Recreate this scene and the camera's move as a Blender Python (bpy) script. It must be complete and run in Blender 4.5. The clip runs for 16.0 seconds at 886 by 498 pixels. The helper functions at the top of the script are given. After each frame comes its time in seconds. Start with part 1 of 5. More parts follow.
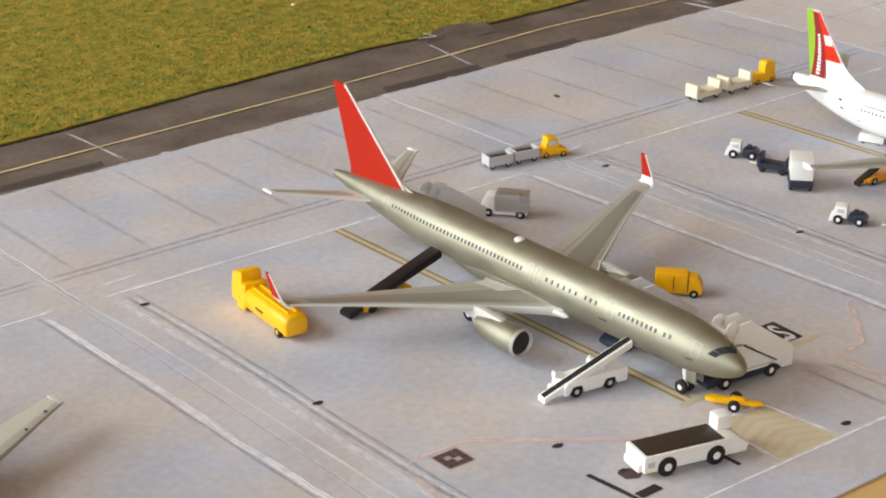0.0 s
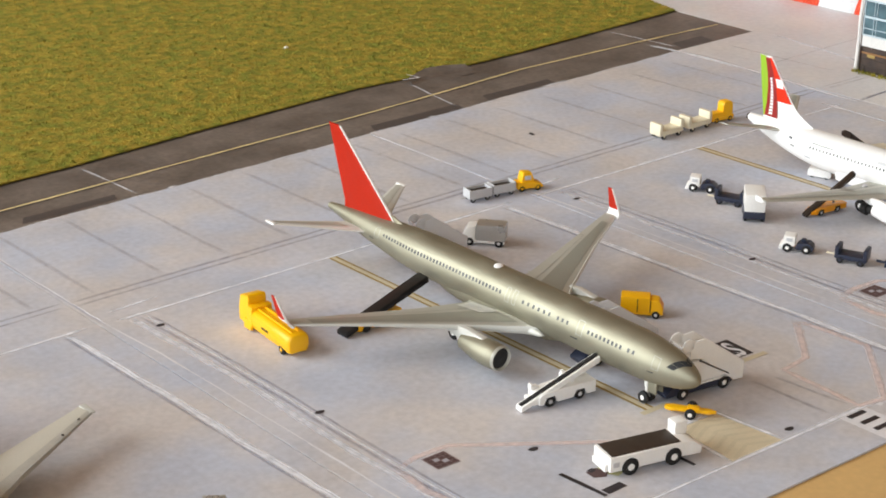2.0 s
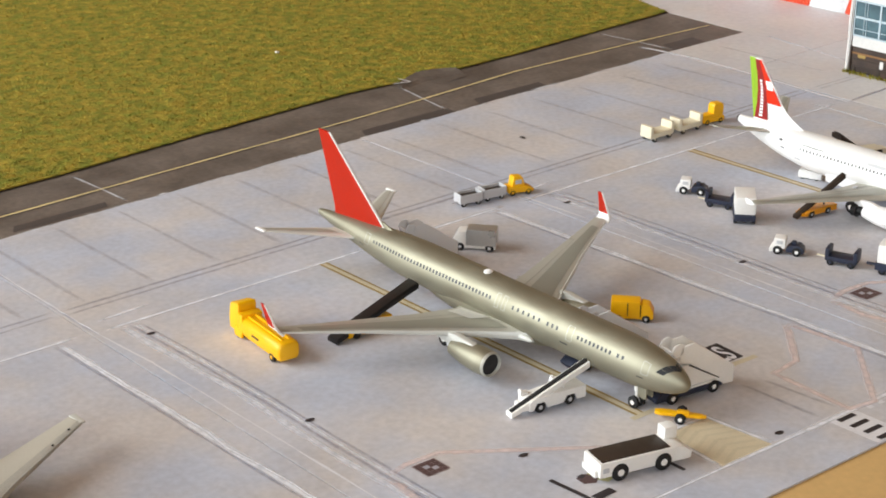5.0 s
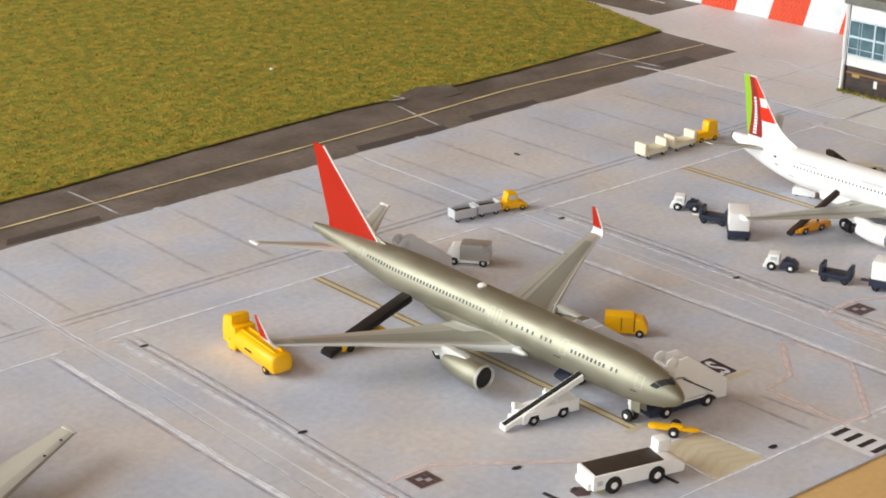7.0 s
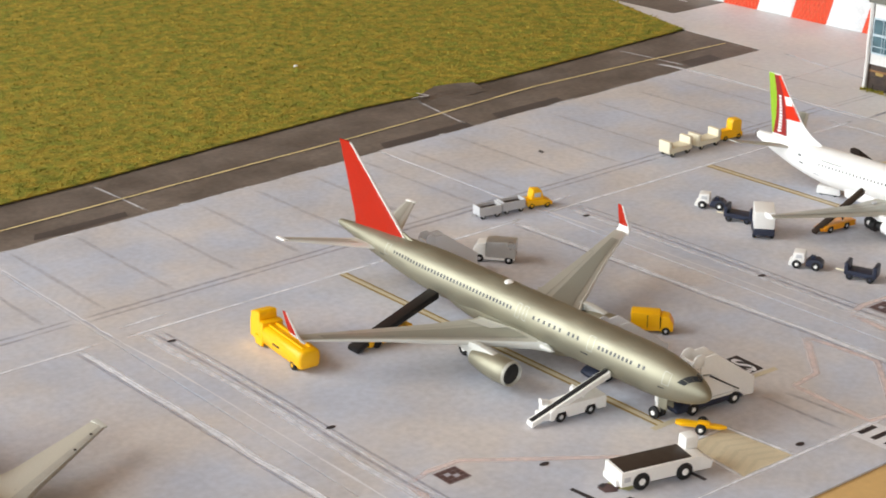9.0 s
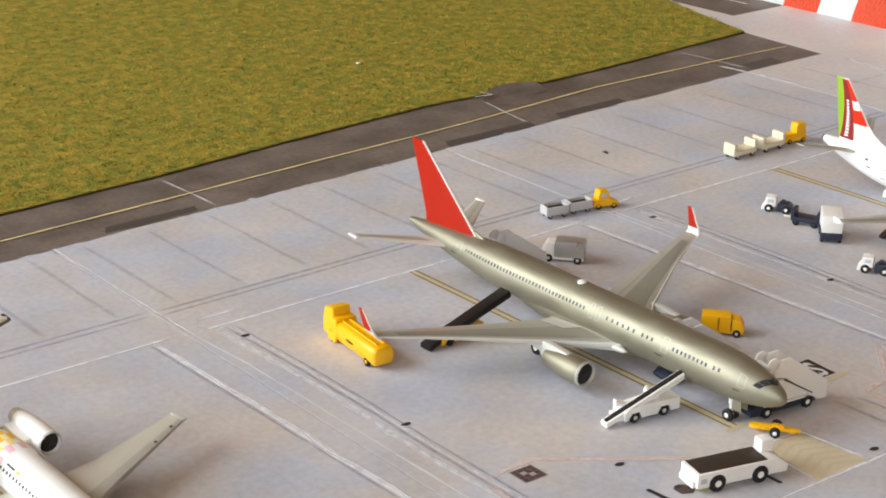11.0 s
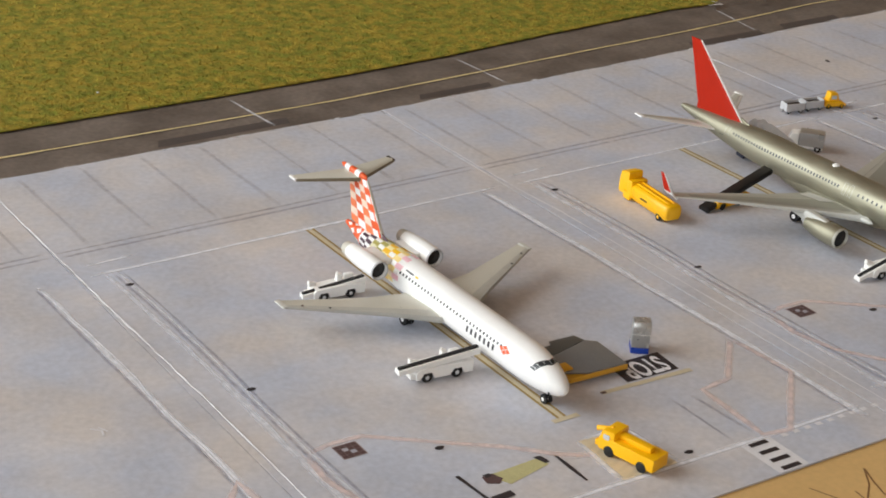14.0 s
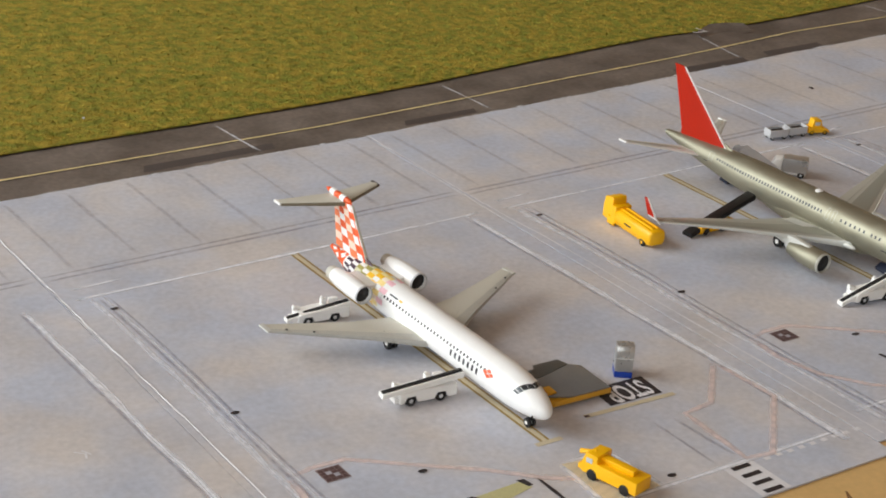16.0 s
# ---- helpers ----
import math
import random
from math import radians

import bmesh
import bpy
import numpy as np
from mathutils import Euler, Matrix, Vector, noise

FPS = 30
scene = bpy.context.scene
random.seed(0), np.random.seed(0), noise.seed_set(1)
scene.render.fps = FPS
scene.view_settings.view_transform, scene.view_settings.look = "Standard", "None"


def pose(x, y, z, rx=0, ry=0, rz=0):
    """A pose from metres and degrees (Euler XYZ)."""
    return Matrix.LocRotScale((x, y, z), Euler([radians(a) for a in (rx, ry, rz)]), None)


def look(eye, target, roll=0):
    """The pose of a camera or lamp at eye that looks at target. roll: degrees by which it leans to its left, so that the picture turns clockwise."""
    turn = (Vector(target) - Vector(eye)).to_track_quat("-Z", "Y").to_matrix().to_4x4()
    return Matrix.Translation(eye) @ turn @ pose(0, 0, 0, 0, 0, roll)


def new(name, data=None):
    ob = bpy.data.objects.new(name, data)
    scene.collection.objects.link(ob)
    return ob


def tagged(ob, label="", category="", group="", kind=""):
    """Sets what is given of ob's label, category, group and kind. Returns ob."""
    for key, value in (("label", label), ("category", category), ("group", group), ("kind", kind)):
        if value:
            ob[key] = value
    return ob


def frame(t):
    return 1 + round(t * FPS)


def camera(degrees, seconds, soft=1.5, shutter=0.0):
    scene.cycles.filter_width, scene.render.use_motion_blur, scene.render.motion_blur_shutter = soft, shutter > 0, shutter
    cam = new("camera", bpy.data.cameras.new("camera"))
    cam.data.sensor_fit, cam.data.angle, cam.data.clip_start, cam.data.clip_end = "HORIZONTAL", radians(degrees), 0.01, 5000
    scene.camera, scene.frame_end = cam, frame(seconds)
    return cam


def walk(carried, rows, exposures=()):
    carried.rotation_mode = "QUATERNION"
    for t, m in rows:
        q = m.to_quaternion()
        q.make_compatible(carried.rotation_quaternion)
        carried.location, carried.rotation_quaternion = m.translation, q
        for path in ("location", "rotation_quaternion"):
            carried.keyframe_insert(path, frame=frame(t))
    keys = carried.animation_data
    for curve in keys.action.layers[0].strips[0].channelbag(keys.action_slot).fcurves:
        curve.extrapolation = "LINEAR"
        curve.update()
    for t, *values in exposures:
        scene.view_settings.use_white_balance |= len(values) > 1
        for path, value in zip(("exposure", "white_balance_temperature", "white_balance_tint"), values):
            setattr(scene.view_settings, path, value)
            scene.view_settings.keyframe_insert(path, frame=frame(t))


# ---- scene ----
# ---- the camera and its way ----
cam = camera(27.18, 16.0, soft=1.8, shutter=0.5)
PATH = [
    (0.0, -0.21058, -0.19396, 0.15259, 66.463, -0.711, -40.323),
    (0.5, -0.21053, -0.19544, 0.15295, 67.108, -0.697, -40.518),
    (1.0, -0.21669, -0.20103, 0.15685, 67.08, -0.789, -40.716),
    (1.5, -0.22608, -0.21087, 0.16311, 67.269, -0.821, -40.875),
    (2.0, -0.23615, -0.21949, 0.16794, 67.317, -0.969, -41.102),
    (2.5, -0.23592, -0.21978, 0.16764, 67.179, -0.994, -41.036),
    (3.0, -0.2359, -0.21957, 0.1676, 67.105, -1.021, -41.098),
    (3.5, -0.23547, -0.22051, 0.16823, 67.415, -0.827, -41.118),
    (4.0, -0.2352, -0.21983, 0.16856, 67.264, -0.734, -41.202),
    (4.5, -0.23551, -0.22053, 0.17083, 67.654, -0.6, -41.343),
    (4.7, -0.23444, -0.22033, 0.17038, 67.234, -0.562, -41.324),
    (6.8, -0.23456, -0.22142, 0.16765, 67.966, -0.768, -41.384),
    (7.0, -0.2349, -0.22092, 0.16721, 68.048, -0.855, -41.411),
    (7.5, -0.2348, -0.22113, 0.16723, 68.077, -0.848, -41.409),
    (8.0, -0.23488, -0.2212, 0.16704, 68.189, -0.88, -41.424),
    (8.2, -0.23455, -0.22122, 0.16723, 68.038, -0.79, -41.451),
    (10.3, -0.2444, -0.21615, 0.16721, 67.876, -1.318, -39.891),
    (10.5, -0.24435, -0.21577, 0.16779, 67.672, -1.285, -39.817),
    (11.0, -0.24596, -0.21521, 0.16815, 67.868, -1.389, -39.697),
    (11.5, -0.27436, -0.22342, 0.17601, 68.065, -2.52, -39.221),
    (12.0, -0.31599, -0.23358, 0.18679, 66.414, -3.603, -36.935),
    (12.5, -0.34647, -0.24542, 0.19473, 65.611, -3.441, -35.39),
    (13.0, -0.34418, -0.24943, 0.19496, 63.972, -3.375, -35.365),
    (13.5, -0.3433, -0.24709, 0.19442, 63.772, -3.992, -35.781),
    (14.0, -0.34415, -0.24754, 0.19266, 64.531, -4.265, -36.104),
    (14.5, -0.34363, -0.24696, 0.19213, 64.449, -4.333, -36.118),
    (15.0, -0.34392, -0.24744, 0.19359, 64.837, -4.449, -36.286),
    (15.5, -0.34394, -0.24905, 0.19351, 65.564, -4.46, -36.382),
    (16.0, -0.34433, -0.24942, 0.19218, 65.478, -4.44, -36.433),
]
walk(cam, [(t, pose(x, y, z, rx, ry, rz)) for t, x, y, z, rx, ry, rz in PATH],
     exposures=[(0.0, 0.0), (12.45, 0.0), (12.95, -0.34), (13.3, -0.4), (16.0, -0.4)])

import itertools

# ---- world and light ----
world = bpy.data.worlds.new("world")
scene.world = world
world.use_nodes = True
wn = world.node_tree.nodes
sky = wn.new("ShaderNodeTexSky")
sky.sky_type = "NISHITA"
sky.sun_disc = False
sky.sun_elevation, sky.sun_rotation = radians(38), radians(-50)
world.node_tree.links.new(sky.outputs[0], wn["Background"].inputs[0])
wn["Background"].inputs[1].default_value = 0.1


def window_light(name, at, target, w, h, watts, colour):
    data = bpy.data.lights.new(name, "AREA")
    data.shape, data.size, data.size_y, data.energy, data.color = "RECTANGLE", w, h, watts, colour
    ob = new(name, data)
    ob.matrix_world = look(at, target)
    return tagged(ob, "daylight falling through the room window", "window light", kind="structure")


window_light("window_light", (-1.27, 1.0, 0.75), (0, 0.75, 0.45), 1.5, 1.3, 42.5, (0.932, 0.982, 0.972))
window_light("window_light", (-1.27, -0.95, 0.75), (0, -0.75, 0.45), 1.1, 1.3, 12, (0.932, 0.982, 0.972))
scene.view_settings.exposure = 0.0

# ---- helpers: all shapes are given in millimetres ----
MM = 0.001


def plan(x, y):
    """The drawn plan squared up: where a point of it lies on the board, in millimetres."""
    d = 1 - 0.0001503 * x + 0.0003341 * y
    return (1.18742 * x - 0.01449 * y + 8.192) / d, (-0.03575 * x + 1.06632 * y - 4.414) / d


def growth(x, y, rz):
    """True size over drawn size along and across the heading rz and upwards, and the true heading."""
    c, s = math.cos(radians(rz)), math.sin(radians(rz))
    o = Vector(plan(x, y))
    u, v = Vector(plan(x + c, y + s)) - o, Vector(plan(x - s, y + c)) - o
    return (u.length, v.length, 1.1795 + 0.000253 * x - 0.000441 * y), u, v


def laid(bm):
    """Moves a drawn mesh to its true place on the board."""
    for v in bm.verts:
        v.co.x, v.co.y = plan(v.co.x, v.co.y)
    return bm


SIZE = {}


def srgb(r, g, b):
    return tuple((c / 255 / 12.92) if c < 11 else ((c / 255 + 0.055) / 1.055) ** 2.4 for c in (r, g, b))


def mat(name, base, rough=0.5, metal=0.0, var=0.12, scale=250.0, fine=2500.0, bump=0.0, bump_scale=4000.0, coat=0.0, island=0.0, spec=0.5, base2=None):
    """A surface with stains at one scale, grain at a finer one, and relief."""
    m = bpy.data.materials.new(name)
    m.use_nodes = True
    n, l = m.node_tree.nodes, m.node_tree.links
    b = n["Principled BSDF"]
    b.inputs["Roughness"].default_value = rough
    b.inputs["Metallic"].default_value = metal
    b.inputs["Coat Weight"].default_value = coat
    b.inputs["Specular IOR Level"].default_value = spec
    tc = n.new("ShaderNodeTexCoord")
    n1, n2 = n.new("ShaderNodeTexNoise"), n.new("ShaderNodeTexNoise")
    for k, s in ((n1, scale), (n2, fine)):
        k.inputs["Scale"].default_value = s
        k.inputs["Detail"].default_value = 4
        l.new(tc.outputs["Object"], k.inputs["Vector"])
    add = n.new("ShaderNodeMath")
    add.operation = "ADD"
    l.new(n1.outputs["Fac"], add.inputs[0])
    l.new(n2.outputs["Fac"], add.inputs[1])
    value = add
    if island:
        geo = n.new("ShaderNodeNewGeometry")
        mul = n.new("ShaderNodeMath")
        mul.operation = "MULTIPLY_ADD"
        mul.inputs[1].default_value = island
        l.new(geo.outputs["Random Per Island"], mul.inputs[0])
        l.new(add.outputs[0], mul.inputs[2])
        value = mul
    ramp = n.new("ShaderNodeMapRange")
    ramp.inputs[1].default_value, ramp.inputs[2].default_value = 0.6, 1.4 + island
    ramp.inputs[3].default_value, ramp.inputs[4].default_value = 1 - var, 1 + var
    l.new(value.outputs[0], ramp.inputs[0])
    mix = n.new("ShaderNodeVectorMath")
    mix.operation = "SCALE"
    mix.inputs[0].default_value = base[:3]
    l.new(ramp.outputs[0], mix.inputs["Scale"])
    if base2:
        n4 = n.new("ShaderNodeTexNoise")
        n4.inputs["Scale"].default_value = scale * 0.7
        n4.inputs["Detail"].default_value = 3
        l.new(tc.outputs["Object"], n4.inputs["Vector"])
        step = n.new("ShaderNodeMapRange")
        step.inputs[1].default_value, step.inputs[2].default_value = 0.38, 0.64
        l.new(n4.outputs["Fac"], step.inputs[0])
        hue = n.new("ShaderNodeMix")
        hue.data_type = "RGBA"
        hue.inputs[6].default_value, hue.inputs[7].default_value = (*base[:3], 1), (*base2[:3], 1)
        l.new(step.outputs[0], hue.inputs[0])
        l.new(hue.outputs[2], mix.inputs[0])
    l.new(mix.outputs[0], b.inputs["Base Color"])
    if rough < 0.9 and var > 0:
        rr = n.new("ShaderNodeMapRange")
        rr.inputs[1].default_value, rr.inputs[2].default_value = 0.3, 0.7
        rr.inputs[3].default_value, rr.inputs[4].default_value = rough * 0.85, min(1, rough * 1.2)
        l.new(n1.outputs["Fac"], rr.inputs[0])
        l.new(rr.outputs[0], b.inputs["Roughness"])
    if bump:
        n3 = n.new("ShaderNodeTexNoise")
        n3.inputs["Scale"].default_value = bump_scale
        n3.inputs["Detail"].default_value = 3
        l.new(tc.outputs["Object"], n3.inputs["Vector"])
        bp = n.new("ShaderNodeBump")
        bp.inputs["Strength"].default_value = 0.6
        bp.inputs["Distance"].default_value = bump * MM
        l.new(n3.outputs["Fac"], bp.inputs["Height"])
        l.new(bp.outputs[0], b.inputs["Normal"])
    return m


def finish(bm, m, smooth):
    bmesh.ops.scale(bm, vec=(MM, MM, MM), verts=bm.verts)
    bmesh.ops.recalc_face_normals(bm, faces=bm.faces)
    me = bpy.data.meshes.new("mesh")
    bm.to_mesh(me)
    bm.free()
    me.materials.append(m)
    for p in me.polygons:
        p.use_smooth = smooth
    if smooth:
        me.set_sharp_from_angle(angle=radians(42))
    return me


def part(name, bm, m, parent=None, label="", smooth=True, kind="", true=False):
    """One mesh, linked under its thing (or alone); true: already at its true size."""
    top = parent
    while top and top.parent:
        top = top.parent
    if top and top.name in SIZE and not true:
        bmesh.ops.scale(bm, vec=SIZE[top.name], verts=bm.verts)
    ob = new(name, finish(bm, m, smooth))
    if parent:
        ob.parent = parent
    return tagged(ob, label, kind=kind)


def thing(name, x, y, rz, label, category, group="", z=0.0, kind="", s=1.0, along="x", at=None, grown=None):
    """A thing at a place of the plan; along: its long axis; at and grown: its true place, heading and growth where known."""
    ob = new(name)
    ob.empty_display_size = 0.005
    size, u, v = growth(x, y, rz)
    SIZE[ob.name] = grown or size
    turn = math.degrees(math.atan2(u.y, u.x) if along == "x" else math.atan2(-v.x, v.y))
    px, py, turn = at or (*plan(x, y), turn)
    ob.matrix_world = pose(px * MM, py * MM, z * MM, 0, 0, turn) @ Matrix.Diagonal((s, s, s, 1))
    return tagged(ob, label, category, group, kind)


def box(x0, x1, y0, y1, z0, z1, bevel=0.0, bm=None, seg=2):
    b = bmesh.new()
    v = [b.verts.new((x, y, z)) for x in (x0, x1) for y in (y0, y1) for z in (z0, z1)]
    for f in ((0, 1, 3, 2), (4, 6, 7, 5), (0, 4, 5, 1), (2, 3, 7, 6), (0, 2, 6, 4), (1, 5, 7, 3)):
        b.faces.new([v[i] for i in f])
    if bevel:
        bmesh.ops.bevel(b, geom=b.edges[:], offset=bevel, segments=seg, profile=0.6, affect="EDGES")
    return join(bm, b)


def join(bm, b):
    if bm is None:
        return b
    me = bpy.data.meshes.new("tmp")
    b.to_mesh(me)
    b.free()
    bm.from_mesh(me)
    bpy.data.meshes.remove(me)
    return bm


def prism(poly, a0, a1, axis="y", bevel=0.0, bm=None):
    """A flat outline drawn out along one axis. The outline is (x, z) for y, (y, z) for x, (x, y) for z."""
    b = bmesh.new()

    def put(p, a):
        return {"y": (p[0], a, p[1]), "x": (a, p[0], p[1]), "z": (p[0], p[1], a)}[axis]
    lo, hi = [b.verts.new(put(p, a0)) for p in poly], [b.verts.new(put(p, a1)) for p in poly]
    b.faces.new(lo)
    b.faces.new(hi[::-1])
    for i in range(len(poly)):
        b.faces.new((lo[i], hi[i], hi[i - 1], lo[i - 1]))
    if bevel:
        bmesh.ops.bevel(b, geom=b.edges[:], offset=bevel, segments=2, profile=0.6, affect="EDGES")
    return join(bm, b)


def loft(rings, cap=True, bm=None):
    b = bmesh.new()
    vs = [[b.verts.new(p) for p in r] for r in rings]
    for a, c in zip(vs, vs[1:]):
        for i in range(len(a)):
            b.faces.new((a[i - 1], a[i], c[i], c[i - 1]))
    if cap:
        b.faces.new(vs[0][::-1])
        b.faces.new(vs[-1])
    return join(bm, b)


def revolve(profile, axis="y", at=(0, 0, 0), seg=24, bm=None, cap=True):
    """A lathe shape: profile of (place along the axis, radius)."""
    rings = []
    for a, r in profile:
        ring = []
        for i in range(seg):
            c, s = math.cos(2 * math.pi * i / seg) * r, math.sin(2 * math.pi * i / seg) * r
            p = {"y": (c, a, s), "x": (a, c, s), "z": (c, s, a)}[axis]
            ring.append((p[0] + at[0], p[1] + at[1], p[2] + at[2]))
        rings.append(ring)
    return loft(rings, cap, bm)


def bar(p, q, r, bm=None, seg=8):
    """A round rod from p to q."""
    p, q = Vector(p), Vector(q)
    rot = (q - p).to_track_quat("Z", "Y")
    rings = [[tuple(c + rot @ Vector((math.cos(2 * math.pi * i / seg) * r, math.sin(2 * math.pi * i / seg) * r, 0))) for i in range(seg)] for c in (p, q)]
    return loft(rings, True, bm)


def ribbon(bm, course, width, z, uneven=0.0):
    """A flat painted line along a course of points, one strip for each straight piece."""
    for k, (a, c) in enumerate(zip(course, course[1:])):
        (x0, y0), (x1, y1) = a, c
        length = math.hypot(x1 - x0, y1 - y0)
        n = max(1, int(length / 5)) if uneven else 1
        nx, ny = -(y1 - y0) / length, (x1 - x0) / length
        zz = z + 0.004 * (k % 2)
        rows = []
        for i in range(n + 1):
            x, y = x0 + (x1 - x0) * i / n, y0 + (y1 - y0) * i / n
            w, o = width / 2 * (1 + uneven * random.uniform(-1, 1)), uneven * width * random.uniform(-0.3, 0.3)
            rows.append((bm.verts.new((x + nx * (w + o), y + ny * (w + o), zz)), bm.verts.new((x - nx * (w - o), y - ny * (w - o), zz))))
        for (a0, a1), (b0, b1) in zip(rows, rows[1:]):
            bm.faces.new((a0, a1, b1, b0))
    return bm


def soft_line(bm, course, width, z, sway=0.0, uneven=0.4):
    """A worn printed line whose edges fade out."""
    fade = bm.verts.layers.float.get("fade") or bm.verts.layers.float.new("fade")
    pts = []
    for (xa, ya), (xb, yb) in zip(course, course[1:]):
        n = max(1, int(math.hypot(xb - xa, yb - ya) / 3.5))
        pts += [(xa + (xb - xa) * i / n, ya + (yb - ya) * i / n) for i in range(n)]
    pts.append(course[-1])
    last, o, broad = None, 0.0, 1.0
    for i, (x, y) in enumerate(pts):
        (xp, yp), (xn, yn) = pts[max(i - 1, 0)], pts[min(i + 1, len(pts) - 1)]
        d = math.hypot(xn - xp, yn - yp)
        nx, ny = -(yn - yp) / d, (xn - xp) / d
        o = 0.75 * o + random.uniform(-sway, sway) * 0.7
        broad = 1 + 0.7 * (broad - 1) + uneven * random.uniform(-0.5, 0.5)
        row = []
        for k, f in ((-0.5, 0.0), (-0.16, 1.0), (0.16, 1.0), (0.5, 0.0)):
            w = k * width * broad * (1 + 0.3 * uneven * random.uniform(-1, 1)) + o
            v = bm.verts.new((x + nx * w, y + ny * w, z))
            v[fade] = f if 0 < i < len(pts) - 1 else 0.0
            row.append(v)
        if last:
            for a, b, c, e in zip(last, last[1:], row[1:], row):
                bm.faces.new((a, b, c, e))
        last = row
    return bm


def soft_print(name, colour, strength, wear=0.6):
    """Faded ink: it thins out towards its edges and in worn patches."""
    m = mat(name, colour, 0.6, var=0.08, scale=200, fine=1500)
    n, l = m.node_tree.nodes, m.node_tree.links
    at, tc, nz = n.new("ShaderNodeAttribute"), n.new("ShaderNodeTexCoord"), n.new("ShaderNodeTexNoise")
    at.attribute_name = "fade"
    nz.inputs["Scale"].default_value, nz.inputs["Detail"].default_value = 420, 5
    l.new(tc.outputs["Object"], nz.inputs["Vector"])
    rm, mu = n.new("ShaderNodeMapRange"), n.new("ShaderNodeMath")
    rm.inputs[1].default_value, rm.inputs[2].default_value = 0.36, 0.62
    rm.inputs[3].default_value, rm.inputs[4].default_value = strength * (1 - wear), strength
    l.new(nz.outputs["Fac"], rm.inputs[0])
    mu.operation = "MULTIPLY"
    l.new(at.outputs["Fac"], mu.inputs[0])
    l.new(rm.outputs[0], mu.inputs[1])
    l.new(mu.outputs[0], n["Principled BSDF"].inputs["Alpha"])
    return m


def flat(bm, pts, z):
    bm.faces.new([bm.verts.new((x, y, z)) for x, y in pts])
    return bm


# ---- materials ----
PAPER = mat("printed_concrete_paper", srgb(193, 197, 211), 0.6, var=0.16, scale=48, fine=620, bump=0.06, bump_scale=700, base2=srgb(208, 201, 199))
PAPER_FAR = mat("printed_concrete_paper_warm", srgb(211, 208, 210), 0.62, var=0.12, scale=40, fine=500, bump=0.04, bump_scale=900, base2=srgb(216, 210, 206))
ASPHALT = mat("printed_asphalt_paper", srgb(121, 110, 102), 0.62, var=0.3, scale=75, fine=620, bump=0.08, bump_scale=1000, base2=srgb(97, 87, 80))
ASPHALT_DARK = mat("printed_asphalt_patch", srgb(82, 74, 72), 0.6, var=0.2, scale=90, fine=900)
CARD = mat("brown_cardboard", srgb(216, 177, 117), 0.7, var=0.08, scale=30, fine=700, bump=0.04, bump_scale=1200)
YELLOW_LINE = mat("yellow_line_print", srgb(163, 136, 76), 0.6, var=0.12, scale=300, fine=1500)
TAXI_YELLOW = mat("taxiway_yellow_print", srgb(220, 200, 148), 0.6, var=0.12, scale=200, fine=1500)
WHITE_LINE = mat("white_line_print", srgb(229, 227, 231), 0.6, var=0.1, scale=200, fine=1500)
SOFT_WHITE = soft_print("worn_white_print", srgb(247, 248, 255), 0.9, 0.3)
SOFT_DARK = soft_print("worn_dark_print", srgb(142, 142, 162), 0.38, 0.5)
SOFT_PALE = soft_print("worn_pale_print", srgb(241, 242, 249), 0.74, 0.4)
SOFT_JOINT = soft_print("soft_joint_print", srgb(160, 158, 170), 0.24, 0.5)
SOFT_PINK = soft_print("worn_pink_print", srgb(246, 223, 217), 0.66, 0.35)
GREY_LINE = mat("grey_print_and_shade", srgb(178, 175, 184), 0.6, var=0.1, scale=200, fine=1500)
BLACK_PRINT = mat("black_print", srgb(48, 42, 46), 0.55, var=0.25, scale=400, fine=2000)
BROWN_PRINT = mat("maroon_print", srgb(92, 70, 70), 0.6, var=0.25, scale=600, fine=2500)
TAN_PRINT = mat("tan_hatch_print", srgb(214, 200, 172), 0.6, var=0.07, scale=200, fine=1500)
TAN_DARK = mat("tan_hatch_dark_print", srgb(206, 193, 165), 0.6, var=0.08, scale=200, fine=1500)
SILVER_GOLD = mat("silver_gold_paint", srgb(158, 154, 136), 0.48, 0.76, var=0.1, scale=160, fine=5000, coat=0.0)
WING_GREY = mat("wing_grey_paint", srgb(188, 186, 176), 0.42, 0.2, var=0.06, scale=200, fine=2500)
WHITE = mat("white_paint", srgb(251, 250, 249), 0.35, var=0.04, scale=200, fine=2500, coat=0.2)
RED = mat("red_paint", srgb(178, 34, 6), 0.5, var=0.1, scale=200, fine=2500, spec=0.2)
FIN_RED = mat("orange_red_paint", srgb(222, 48, 12), 0.45, var=0.06, scale=200, fine=2500, spec=0.25)
ORANGE = mat("orange_paint", srgb(238, 96, 44), 0.4, var=0.06, scale=200, fine=2500)
GREEN = mat("lime_paint", srgb(150, 190, 40), 0.4, var=0.06, scale=200, fine=2500)
PLASTIC_YELLOW = mat("yellow_plastic", srgb(255, 190, 0), 0.42, var=0.05, scale=200, fine=2500)
PLASTIC_WHITE = mat("white_plastic", srgb(247, 245, 242), 0.42, var=0.05, scale=200, fine=2500)
PLASTIC_CREAM = mat("cream_plastic", srgb(236, 226, 200), 0.42, var=0.05, scale=200, fine=2500)
PLASTIC_GREY = mat("grey_plastic", srgb(202, 202, 205), 0.42, var=0.06, scale=200, fine=2500)
PLASTIC_NAVY = mat("navy_plastic", srgb(38, 44, 64), 0.42, var=0.1, scale=200, fine=2500)
